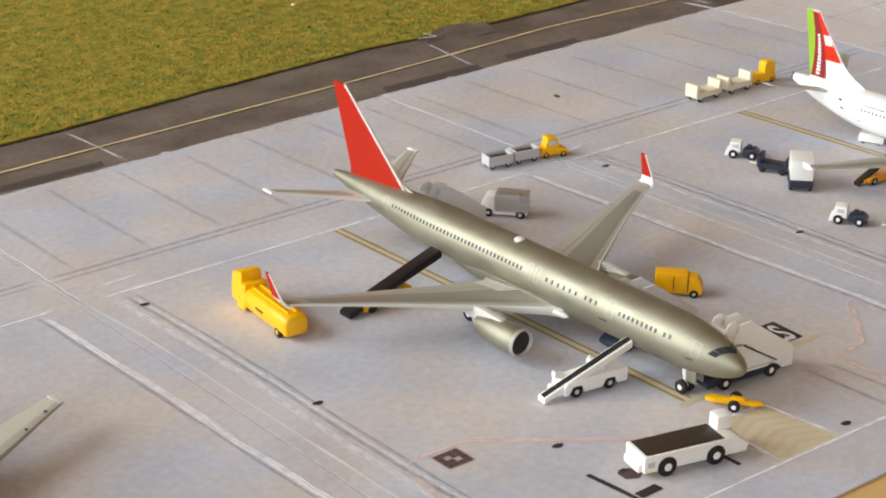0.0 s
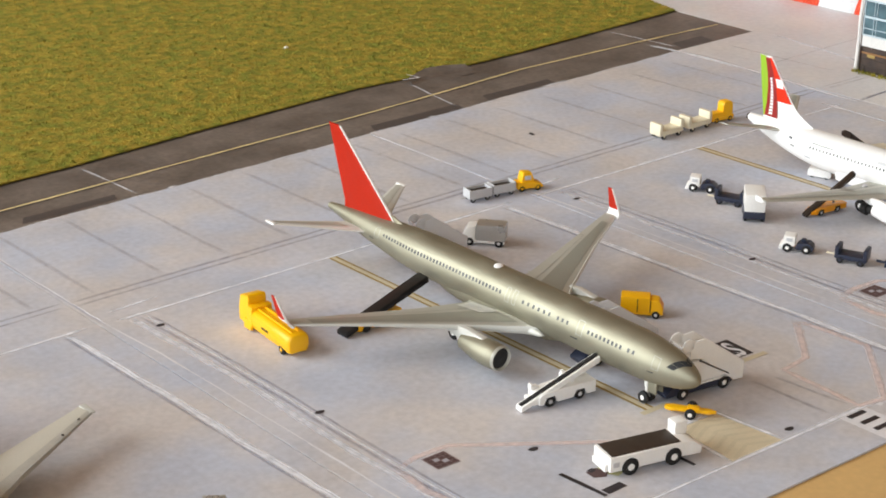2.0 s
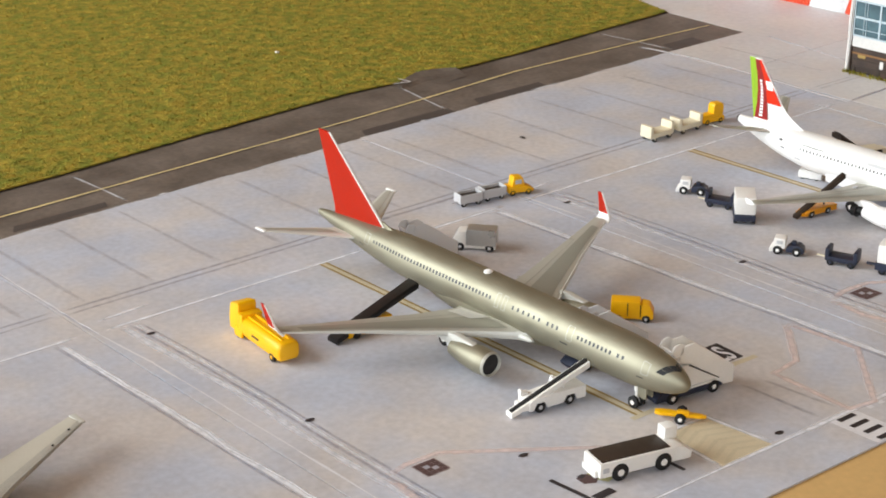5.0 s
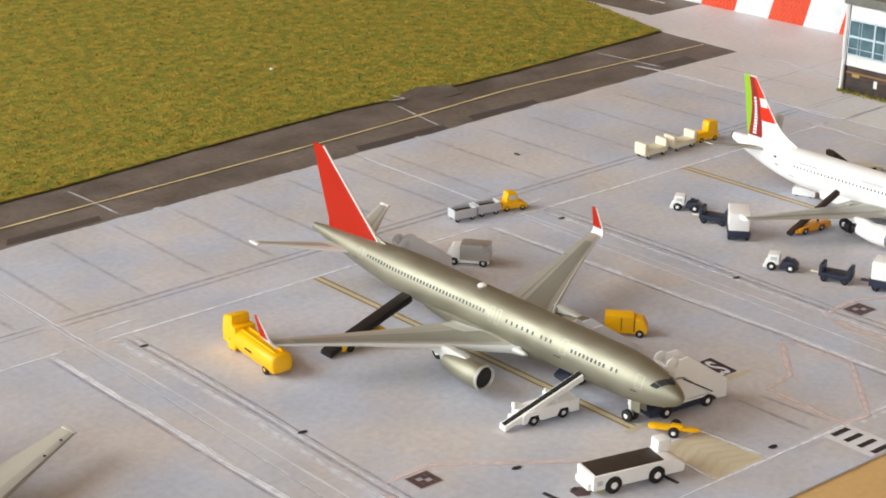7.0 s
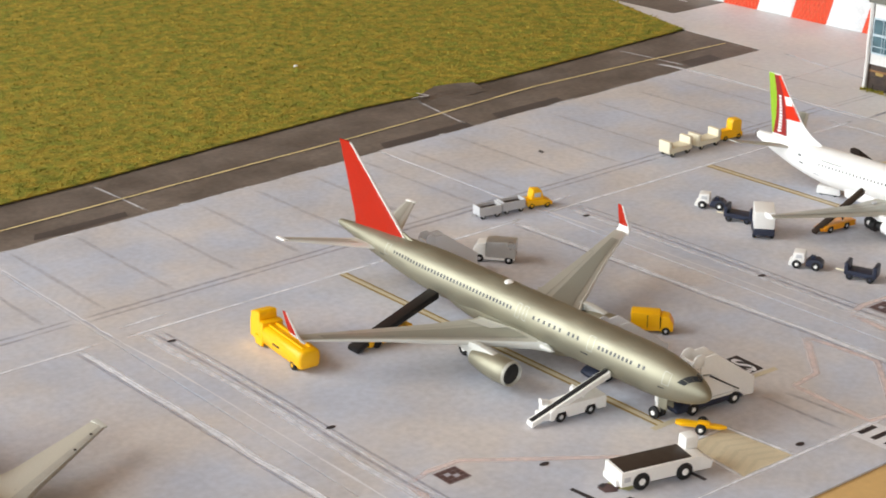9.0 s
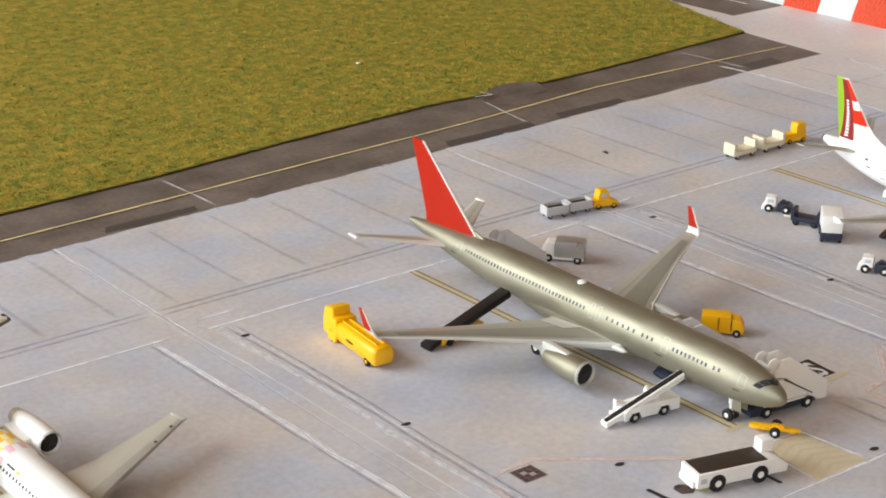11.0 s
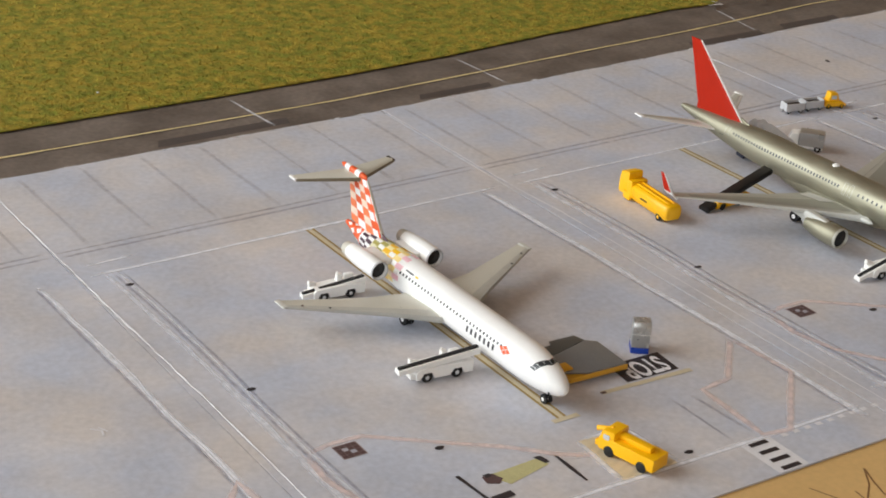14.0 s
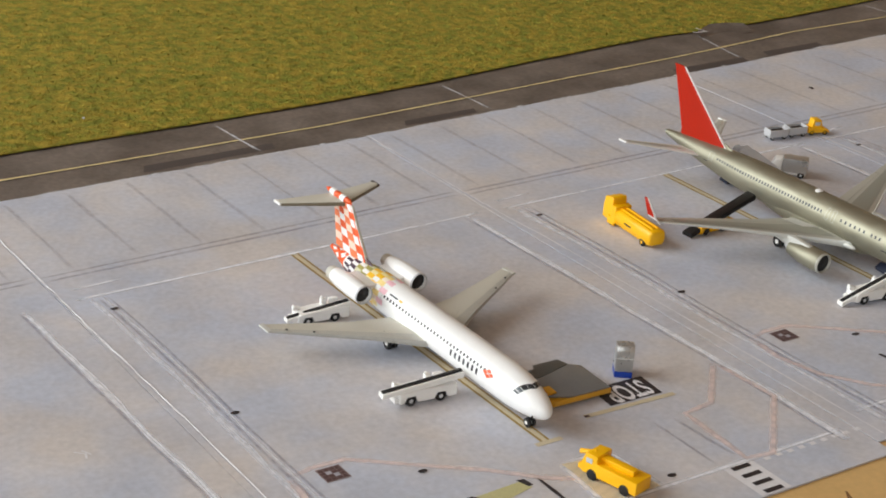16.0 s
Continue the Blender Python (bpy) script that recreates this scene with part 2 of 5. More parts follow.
PLASTIC_BLACK = mat("black_plastic", srgb(21, 19, 20), 0.5, var=0.15, scale=300, fine=2500)
PLASTIC_ORANGE = mat("orange_yellow_plastic", srgb(244, 160, 24), 0.42, var=0.05, scale=200, fine=2500)
RUBBER = mat("black_rubber", srgb(28, 27, 28), 0.75, var=0.15, scale=400, fine=2500)
PLATE = mat("brushed_silver_plate", srgb(142, 145, 148), 0.22, 0.4, var=0.08, scale=300, fine=2500)
DARK_PLATE = mat("dark_silver_plate", srgb(104, 106, 106), 0.3, 0.4, var=0.1, scale=300, fine=2500)
OCHRE = mat("ochre_plastic_and_shading", srgb(214, 158, 44), 0.45, var=0.08, scale=300, fine=2500)
SILVER = mat("silver_metal", srgb(188, 188, 190), 0.22, 1.0, var=0.06, scale=300, fine=2500)
GLASS_DARK = mat("dark_window_paint", srgb(40, 40, 46), 0.35, var=0.1, scale=400, fine=2500)
COCKPIT = mat("smoky_windscreen_paint", srgb(58, 62, 66), 0.2, 0.2, var=0.15, scale=400, fine=2500)
BLUE = mat("blue_plastic", srgb(26, 66, 170), 0.4, var=0.06, scale=300, fine=2500)
DECK = mat("dark_deck", srgb(56, 44, 36), 0.6, var=0.12, scale=250, fine=2500)
PENCIL = mat("pen_stroke", srgb(138, 100, 62), 0.7, var=0.1)
WALL_MAT = mat("cream_wall_paint", srgb(210, 187, 154), 0.85, var=0.03, scale=2, fine=30)
CEIL_MAT = mat("brown_ceiling_boards", srgb(176, 142, 106), 0.7, var=0.12, scale=3, fine=40)
FLOOR_MAT = mat("brown_floor", srgb(140, 105, 75), 0.5, var=0.15, scale=3, fine=40)

# ---- the room ----
def slab(name, x0, x1, y0, y1, z0, z1, m, label, category):
    return tagged(part(name, box(x0, x1, y0, y1, z0, z1), m, None, label, False), label, category, kind="structure")


slab("floor", -1300, 2300, -2000, 2600, -830, -800, FLOOR_MAT, "brown wooden floor of the room", "floor")
slab("ceiling", -1300, 2300, -2000, 2600, 1700, 1750, CEIL_MAT, "warm brown wooden ceiling", "ceiling")
slab("wall_south", -1300, 2300, -2100, -2000, -800, 1700, WALL_MAT, "plain cream painted wall", "wall")
slab("wall_north", -1300, 2300, 2600, 2700, -800, 1700, WALL_MAT, "plain cream painted wall", "wall")
slab("wall_east", 2300, 2400, -2000, 2600, -800, 1700, WALL_MAT, "plain cream painted wall", "wall")
WALL_WEST = bmesh.new()
for y0, y1, z0, z1 in ((-2000, -1550, -800, 1700), (-350, 200, -800, 1700), (1800, 2600, -800, 1700), (200, 1800, -800, 50), (200, 1800, 1450, 1700), (-1550, -350, -800, 50), (-1550, -350, 1450, 1700)):
    box(-1400, -1300, y0, y1, z0, z1, bm=WALL_WEST)
tagged(part("wall_west", WALL_WEST, WALL_MAT, None, "", False), "cream painted wall with two window openings", "wall", kind="structure")

# ---- the board and the printed sheets ----
slab("ground", -620, 560, -330, 640, -9, -0.45, CARD, "brown cardboard board that carries the airport layout", "board")
TABLE = tagged(new("table"), "plain wooden table under the layout board", "table")
TABLE.matrix_world = pose(0, 0.12, -0.009)
part("tabletop", box(-700, 700, -480, 560, -28, 0, 3), FLOOR_MAT, TABLE)
for x in (-640, 640):
    for y in (-420, 500):
        part("leg", box(x - 30, x + 30, y - 30, y + 30, -791, -28, 4), FLOOR_MAT, TABLE)


def sheet(name, outline, z, m, label, thick=0.2):
    return tagged(part(name, laid(prism(outline, z - thick, z, "z")), m, None, "", False), label, "paper sheet", kind="structure")


def ragged(x0, x1, y, step, amp):
    n = max(2, int(abs(x1 - x0) / step))
    return [(x0 + (x1 - x0) * i / n, y + random.uniform(-amp, amp)) for i in range(n + 1)]


def tile_outline(x0, x1, y0, ya, yb):
    """A sheet whose far edge is cut by hand, from ya to yb."""
    top = ragged(x1, x0, 0, 8, 0.45)
    return [(x0, y0), (x1, y0)] + [(x, y + ya + (yb - ya) * (x - x0) / (x1 - x0)) for x, y in top]


SHEETS = {}
for key, x0, x1, ya, yb in ((-2, -275, -165.1, 158.6, 157.8), (-1, -164.9, -54.3, 157.9, 156.6), (0, -54.0, 55.9, 157.2, 159.8), (1, 56.2, 166.6, 160.4, 163.5)):
    SHEETS[key] = sheet("apron_sheet", tile_outline(x0, x1, -35.8 if key > -1 else -40.2, ya, yb), 0.0, PAPER,
                        "lavender-grey printed concrete apron paper sheet", 0.4)
FAR_SHEET = sheet("apron_sheet", [(166.8, -36), (330, -36), (330, 330), (205, 330), (199.9, 198), (198.5, 163.6), (166.8, 163.6)], 0.0, PAPER_FAR,
                  "warm grey printed concrete paper beside the building", 0.4)
TAXI = sheet("taxiway", [(-330, 155), (-165, 155), (-54, 154), (56, 156), (199.0, 161), (200.2, 199), (110, 199), (-330, 194)], -0.06, ASPHALT,
             "dark grey printed asphalt taxiway paper", 0.3)
RUNWAY = sheet("taxiway", [(213, 216), (236, 215.5), (330, 214), (330, 330), (212.6, 330)], 0.05, ASPHALT, "dark grey printed asphalt paper strip behind the grass", 0.04)

L1, L2, L3, L4 = 0.03, 0.06, 0.09, 0.12
MARKS = itertools.count()


def mark(name, bm, m, parent, label="", true=False):
    bmesh.ops.translate(bm, verts=bm.verts, vec=(0, 0, 0.0004 * (next(MARKS) % 61)))
    return part(name, bm if true else laid(bm), m, parent, label, False)


SQUARE_BASE = mat("dusty_rose_print", srgb(150, 134, 134), 0.6, var=0.25, scale=700, fine=2500)


def stand_marks(key, X0, sx, Y0, sy):
    """The printed marks of one parking stand."""
    s = SHEETS[key]

    def T(*pts):
        return [(X0 + sx * x, Y0 + sy * y) for x, y in pts]
    bm = bmesh.new()
    lx = -1.2 if key == 1 else 0.0
    for dx in (-0.75, 0.75):
        ribbon(bm, T((dx + lx, 95), (dx + lx, -1.5)), 0.5, L2, 0.12)
    mark("stand_line", bm, YELLOW_LINE, s, "faded double yellow stand line")
    mark("stand_line_core", ribbon(bmesh.new(), T((lx, 95), (lx, -1.5)), 1.0, L1, 0.1), TAN_PRINT, s)
    bm = ribbon(bmesh.new(), T((-2.4, -1.9), (3.2, -1.9)), 1.3, L2)
    mark("stop_bar", bm, TAN_DARK, s)
    for x, y in ((-45.2, 87.6), (-43.4, 35.3), (-24.6, 0.4), (12.1, -22.2)):
        c = T((x, y))[0]
        pts = [(c[0] + 0.95 * math.cos(a) * (1 + 0.1 * math.sin(3 * a)), c[1] + 0.62 * math.sin(a)) for a in [i * math.pi / 7 for i in range(14)]]
        mark("drain_mark", flat(bmesh.new(), pts, L3), BLACK_PRINT, s)
    # chequered square
    bm, pale = bmesh.new(), bmesh.new()
    for i in range(4):
        for j in range(4):
            x, y = -40.6 + i * 1.08, 5.2 + j * 1.08
            cell = T((x, y), (x + 1.0, y), (x + 1.0, y + 1.0), (x, y + 1.0))
            flat(pale if (i, j) in ((1, 2), (2, 1)) else bm, cell, L3)
    mark("square_field", flat(bmesh.new(), T((-40.8, 5.0), (-36.1, 5.0), (-36.1, 9.7), (-40.8, 9.7)), L2), SQUARE_BASE, s)
    mark("square_mark", bm, BROWN_PRINT, s, "small maroon chequered square")
    mark("square_middle", pale, GREY_LINE, s)
    # pink safety lines
    bm = bmesh.new()
    soft_line(bm, T((-46, 9.9), (-40.7, 10.9), (-34.3, 10.6), (-23.8, 2.2), (-14.7, -4.9), (-8.2, -11.4), (-2.2, -15.8)), 2.0, L3, 0.0, 0.15)
    soft_line(bm, T((-45.6, 9.8), (-46.6, 0.6), (-44.4, -9.5), (-38.5, -18.4), (-30, -24.5)), 2.0, L3 + 0.008, 0.0, 0.15)
    soft_line(bm, T((46.7, 7.9), (35.4, -4.8), (28.5, -5.8), (27.4, -24.1), (32.8, -25.0), (47.6, -8.6), (46.7, 7.9)), 1.9, L3 + 0.016, 0.0, 0.15)
    mark("safety_line", bm, SOFT_PINK, s, "pale pink safety outline")
    # white lines
    bm = bmesh.new()
    soft_line(bm, T((-50, -24.6), (50, -24.6)), 1.5, L1 + 0.01, 0.05)
    soft_line(bm, T((-2.5, -9.4), (-3.6, -24.4)), 1.2, L2 + 0.005, 0.05)
    soft_line(bm, T((-2.5, -9.4), (7.4, -9.6), (8.6, -24.4)), 1.2, L2 + 0.01, 0.05)
    up = (95.3 - Y0) / sy
    soft_line(bm, T((-51, up), (50, up + 0.4)), 1.5, L1 + 0.014, 0.1)
    soft_line(bm, T((-50, up + 5.2), (-38, up + 5.6)), 1.3, L1 + 0.018, 0.15)
    mark("white_line", bm, SOFT_WHITE, s)
    # tan hatched box
    mark("hatch_field", flat(bmesh.new(), T((-2.4, -9.6), (7.2, -9.8), (8.2, -24.2), (-3.4, -24.2)), L1 + 0.004), TAN_PRINT, s, "tan hatched loading field")
    for i in range(6):
        y = -11 - i * 2.2
        mark("hatch_bar", ribbon(bmesh.new(), T((-2.2, y - 1.6), (2.6, y + 0.6), (7.4, y - 1.6)), 0.75, L2), TAN_DARK, s)
    # stop lettering block
    mark("stop_block", flat(bmesh.new(), T((18.2, 3.4), (30.0, 3.0), (30.6, 10.4), (18.8, 10.6)), L2), BLACK_PRINT, s, "black block behind the word stop")
    mark("stop_underline", ribbon(bmesh.new(), T((11.5, 2.4), (31.8, 1.6)), 1.3, L2), TAN_DARK, s)
    mark("stop_dot", flat(bmesh.new(), T((11.3, 2.0), (12.4, 1.9), (12.5, 2.7), (11.4, 2.8)), L3), BROWN_PRINT, s)
    fc = bpy.data.curves.new("stop_word", "FONT")
    fc.body, fc.size, fc.align_x, fc.align_y = "STOP", 6.0 * MM, "CENTER", "CENTER"
    fc.offset = 0.14 * MM
    tmp = new("stop_word", fc)
    me = bpy.data.meshes.new_from_object(tmp)
    bpy.data.objects.remove(tmp)
    me.materials.append(WHITE_LINE)
    word = new("stop_word", me)
    c = T((24.6, 6.8))[0]
    (kx, ky, kz), u, v = growth(*c, 0)
    px, py = plan(*c)
    word.matrix_world = Matrix.Translation((px * MM, py * MM, L4 * MM)) @ pose(0, 0, 0, 0, 0, 180 + math.degrees(math.atan2(u.y, u.x))) @ Matrix.Diagonal((0.66 * kx, 1.42 * ky, 1, 1))
    word.parent = s
    # bracket box with small plan drawing
    bm = bmesh.new()
    ribbon(bm, T((-27, -9), (-26.2, -19.2)), 0.7, L2, 0.3)
    ribbon(bm, T((-8.7, -11.2), (-8.7, -21.0)), 0.7, L2, 0.3)
    ribbon(bm, T((-25.6, -18.2), (-21.6, -18.0)), 1.8, L2)
    mark("bracket_mark", bm, BLACK_PRINT, s)
    bm = flat(bmesh.new(), T((-22.6, -11.4), (-20.4, -15.6), (-11.2, -13.4), (-12.0, -10.8)), L1)
    mark("plan_mark", bm, mat("olive_print", srgb(196, 190, 140), 0.6, var=0.15, scale=300), s)
    mark("plan_mark", flat(bmesh.new(), T((-23.6, -11.4), (-21.4, -11.2), (-20.6, -13.4), (-22.0, -14.6), (-23.8, -13.6)), L2), BROWN_PRINT, s)
    mark("plan_mark", flat(bmesh.new(), T((-23.2, -11.0), (-21.8, -10.9), (-21.9, -11.9), (-23.0, -12.1)), L3), BLACK_PRINT, s)
    mark("plan_mark", flat(bmesh.new(), T((-12.4, -10.2), (-10.9, -10.4), (-10.6, -12.8), (-11.6, -12.9)), L2), BLACK_PRINT, s)
    # crossing
    for i in range(4):
        y = -25.4 - i * 2.85
        mark("crossing_bar", flat(bmesh.new(), T((22.5, y), (26.5, y), (26.5, y - 1.15), (22.5, y - 1.15)), L3), BLACK_PRINT, s)
    mark("crossing_field", flat(bmesh.new(), T((21.2, -24.7), (27.8, -24.7), (27.8, -35.4), (21.2, -35.4)), L1), WHITE_LINE, s)
    mark("stair_outline", soft_line(bmesh.new(), T((21.2, -5.0), (21.3, -23.5)), 0.9, L1, 0.1), SOFT_DARK, s)
    mark("stair_outline", soft_line(bmesh.new(), T((25.3, -5.8), (26.3, -22.7)), 0.9, L1, 0.1), SOFT_DARK, s)
    bm = bmesh.new()
    for i in range(9):
        x = 30 + i * 2.7
        flat(bm, T((x, -25.4), (x + 1.3, -25.4), (x + 1.3, -26.4), (x, -26.4)), L1 + 0.016)
    mark("dotted_line", bm, WHITE_LINE, s)


def lane_lines(key, X0, dx, db):
    """The long service lane beside a stand: worn white bands with dark stripes beside them."""
    s = SHEETS[key]
    top = SHEETS[key - 1] if key - 1 in SHEETS else s
    x = X0 + dx

    A = [(x - 61.0, 95.2), (x - 60.1, 59), (x - 59.5, 32), (x - 58.7, 10), (x - 58.6, -33)]
    mark("lane_line", soft_line(soft_line(bmesh.new(), A, 1.9, L1, 0.3), A, 0.8, L1 + 0.01, 0.5), SOFT_WHITE, top, "worn white lane line")
    mark("lane_joint", soft_line(bmesh.new(), [(px - 1.05, py) for px, py in A], 0.9, L2, 0.1), SOFT_DARK, top)
    x += db
    B = [(x - 47.7, 94.6), (x - 47.1, 72), (x - 46.9, 50), (x - 47.3, 24), (x - 47.2, 4), (x - 46.4, -33)]
    mark("lane_line", soft_line(soft_line(bmesh.new(), B, 1.7, L1, 0.3), B, 0.6, L1 + 0.01, 0.45), SOFT_PALE, s, "worn white lane line")
    mark("lane_stripe", soft_line(bmesh.new(), [(px + 1.6, py) for px, py in B], 1.0, L2, 0.12), SOFT_DARK, s)
    mark("lane_stripe", soft_line(bmesh.new(), [(px + 3.5, py) for px, py in B], 0.8, L2, 0.1), SOFT_DARK, s)
    mark("lane_line", soft_line(bmesh.new(), [(px + 2.55, py) for px, py in B], 0.8, L1, 0.1), SOFT_PALE, s)


def joints(key, X0, x0, x1):
    s, bm = SHEETS[key], bmesh.new()
    for i in range(7):
        x = X0 - 47.5 + 15.9 * i
        if x0 < x < x1:
            soft_line(bm, [(x, 156), (x + 0.3, 111)], 1.4, 0.012, 0.15)
    mark("slab_joint", bm, SOFT_JOINT, s, "faint soft slab joints")
    bm = bmesh.new()
    for y in (107.8, 110.2):
        soft_line(bm, [(x0, y - 0.4), (x1, y + 0.5)], 1.2, 0.02, 0.08)
    mark("slab_joint", bm, SOFT_DARK, s, "double grey slab joint")


for key, X0, sx, Y0, sy in ((0, 0.0, 1.0, 0.0, 1.0), (-1, -108.8, 1.045, -3.3, 1.035), (1, 109.2, 1.05, 0.0, 1.0)):
    stand_marks(key, X0, sx, Y0, sy)
for key, X0, dx, db in ((0, 0.0, 0.0, 0.0), (-1, -108.8, -3.5, 1.6), (-2, -218.0, -3.0, 0.0), (1, 109.2, -1.4, 2.0)):
    lane_lines(key, X0, dx, db)
for key, X0, x0, x1 in ((-2, -219, -275, -165.5), (-1, -108.8, -164.5, -54.7), (0, 0, -53.5, 55.5), (1, 109.2, 56.6, 166.2)):
    joints(key, X0, x0, x1)
mark("safety_line", soft_line(bmesh.new(), [(-180.5, -8), (-171.1, 4.6), (-169.6, -12), (-184, -30)], 2.0, L3, 0.0, 0.15), SOFT_PINK, SHEETS[-2], "pale pink safety outline")
# white worn sheet edges, some of them lifted
for key, up_most, pts in ((-1, 0.19, ((-164.9, 157), (-164.4, 112), (-164.1, 76), (-163.2, 30), (-163.1, -38))), (0, 0.1, ((-53.5, 157), (-53.2, 112), (-52.9, 94))), (0, 0.0, ((-52.9, 94), (-51.8, 75), (-51.3, 27), (-51.0, -34))),
                          (0, 0.1, ((55.6, 159), (55.4, 110))), (1, 0.0, ((57.2, 97), (58.4, 60), (58.8, -34)))):
    if up_most == 0:
        mark("sheet_edge", ribbon(bmesh.new(), pts, 0.3, L3, 0.8), WHITE_LINE, SHEETS[key], "thin worn paper edge")
        continue
    lift = bmesh.new()
    for (xa, ya), (xb, yb) in zip(pts, pts[1:]):
        n = 14
        rows = []
        for i in range(n + 1):
            x, y, up = xa + (xb - xa) * i / n, ya + (yb - ya) * i / n, random.uniform(0.4, 1.0) * up_most
            w, x = up_most * random.uniform(0.3, 1.4), x + random.uniform(-0.13, 0.13)
            rows.append([lift.verts.new((x - w, y, 0.06)), lift.verts.new((x - 0.15 * w, y, 0.04 + up * 0.6)), lift.verts.new((x + 0.4 * w, y, 0.05 + up))])
        for a, c in zip(rows, rows[1:]):
            for q in (0, 1):
                lift.faces.new((a[q], a[q + 1], c[q + 1], c[q]))
    mark("edge_curl", lift, WHITE_LINE, SHEETS[key], "lifted white paper edge")
    # grey ribbon painted as the shade left of the lifted edge
    mark("edge_shade", ribbon(bmesh.new(), [(x - 0.24, y) for x, y in pts], 0.3, L2, 0.8), GREY_LINE, SHEETS[key])

# torn white fringe along the far edges of the sheets
for key, x0, x1, ya, yb in ((-2, -270, -166, 158.5, 157.8), (-1, -164, -55, 157.8, 156.6), (0, -53, 55, 157.2, 159.8), (1, 57, 166, 160.4, 163.5)):
    fringe, x = bmesh.new(), x0
    while x < x1 - 6:
        n = random.uniform(3, 14)
        y = ya + (yb - ya) * (x - x0) / (x1 - x0)
        soft_line(fringe, [(x, y - 0.2), (x + n * 0.5, y - 0.1), (x + n, y - 0.3)], random.uniform(0.5, 1.1), L2, 0.2, 0.7)
        x += n + random.uniform(0, 9)
    mark("torn_fringe", fringe, SOFT_WHITE, SHEETS[key], "white torn paper fringe")

# taxiway paint
CENTRE = [(-380, 173.0), (-164, 170.1), (-116, 168.8), (-61, 167.8), (0, 169.5), (36, 170.6), (72, 171.3), (97, 172.4), (146, 175.6), (195, 174.0), (233, 172.0)]
mark("taxi_line_border", ribbon(bmesh.new(), CENTRE, 1.8, L1 - 0.05, 0.2), ASPHALT_DARK, TAXI, true=True)
mark("taxi_line", ribbon(bmesh.new(), CENTRE, 0.85, L1, 0.2), TAXI_YELLOW, TAXI, "thin yellow taxiway centre line", true=True)
for course in ([(-90.2, 182.6), (-89.6, 170), (-88.8, 158)], [(-8.2, 183.2), (-7.2, 170), (-6.6, 157.4)], [(107.6, 186.4), (105.6, 172), (104.4, 161)], [(196.4, 190.4), (199, 178), (201.6, 161)]):
    mark("cross_line", soft_line(bmesh.new(), course, 1.1, L1, 0.1, 0.6), SOFT_PALE, TAXI, true=True)
for x0, x1, y0, y1 in ((-118, -80, 159.4, 164.0), (58, 87, 160.6, 165.6), (96, 120, 161.6, 167.0), (170, 183, 164, 170.6), (-40, -16, 159.2, 163)):
    mark("asphalt_patch", flat(bmesh.new(), [(x0, y0), (x1, y0 + 0.4), (x1 + 1, y1), (x0 + 2, y1)], L1 - 0.05), ASPHALT_DARK, TAXI, "darker rectangular asphalt patch")
EDGE = [(165.6, 174), (168.0, 152), (166.8, 125), (165.2, 106), (165.0, 94.8)]
mark("white_line", soft_line(soft_line(bmesh.new(), EDGE, 2.0, L1, 0.1, 0.3), EDGE, 1.1, L1 + 0.01, 0.1, 0.4), SOFT_WHITE, FAR_SHEET, "worn white line along the sheet joint")
mark("dark_line", soft_line(soft_line(bmesh.new(), [(165.4, 94.8), (184, 95.6)], 1.5, L1, 0.1), [(165.4, 94.8), (184, 95.6)], 0.8, L1 + 0.01, 0.1), SOFT_DARK, FAR_SHEET)
mark("line_core", ribbon(bmesh.new(), EDGE[1:], 0.6, L2, 0.25), WHITE_LINE, FAR_SHEET)
SIDE = [(157.4, 100), (157.0, 86), (156.4, 72), (156.2, 20)]
mark("white_line", soft_line(soft_line(bmesh.new(), SIDE, 1.7, L1, 0.1), SIDE, 0.8, L1 + 0.01, 0.1), SOFT_WHITE, SHEETS[1])
mark("line_core", ribbon(bmesh.new(), SIDE, 0.3, L2, 0.2), WHITE_LINE, SHEETS[1])
mark("white_line", soft_line(bmesh.new(), [(200.2, 156), (197.4, 136), (195.2, 120)], 1.3, L1, 0.1), SOFT_WHITE, FAR_SHEET)
far = bmesh.new()
for y in (108.0, 109.8, 95.6):
    soft_line(far, [(167, y), (186.6, y - 0.2)], 1.2, L1, 0.05)
soft_line(far, [(170, 135), (228, 137)], 1.0, L1, 0.1)
soft_line(far, [(182, 158), (182.6, 118)], 1.0, L1 + 0.01, 0.1)
mark("slab_joint", far, SOFT_JOINT, FAR_SHEET)
mark("white_line", ribbon(bmesh.new(), [(228, 225), (228, 240)], 0.9, 0.07), WHITE_LINE, RUNWAY)

# ---- the grass mat ----
GRASS_BASE = mat("grass_mat_base", srgb(132, 132, 52), 0.9, var=0.36, scale=330, fine=1100, bump=0.4, bump_scale=1500, base2=srgb(168, 146, 58), spec=0.2)
GRASS = mat("static_grass_fibre", srgb(136, 139, 56), 0.9, var=0.42, scale=330, fine=1100, island=0.45, base2=srgb(178, 154, 64), spec=0.2)
edge_pts = [(-390, 189), (-157, 185.8), (-125, 185.1), (-89, 184.1), (-51, 183.8), (-9, 184.9), (36, 188.2), (91, 191.0), (123, 188.4), (157, 188.6), (234, 192.4), (237, 208), (246, 250), (250, 420), (-390, 420)]
GRASS_MAT = tagged(part("grass_mat", prism(edge_pts, -0.4, 0.5, "z"), GRASS_BASE, None, "", False), "olive green model grass mat", "grass mat", kind="structure")
# black ribbon that paints the shadow line below the mat's front edge
mark("mat_edge_shadow", ribbon(bmesh.new(), [(x, y - 0.25) for x, y in edge_pts[:11]], 0.7, 0.12, 0.4), PLASTIC_BLACK, GRASS_MAT, "black strip painted as the shadow along the grass mat edge", true=True)
scrap = bmesh.new()
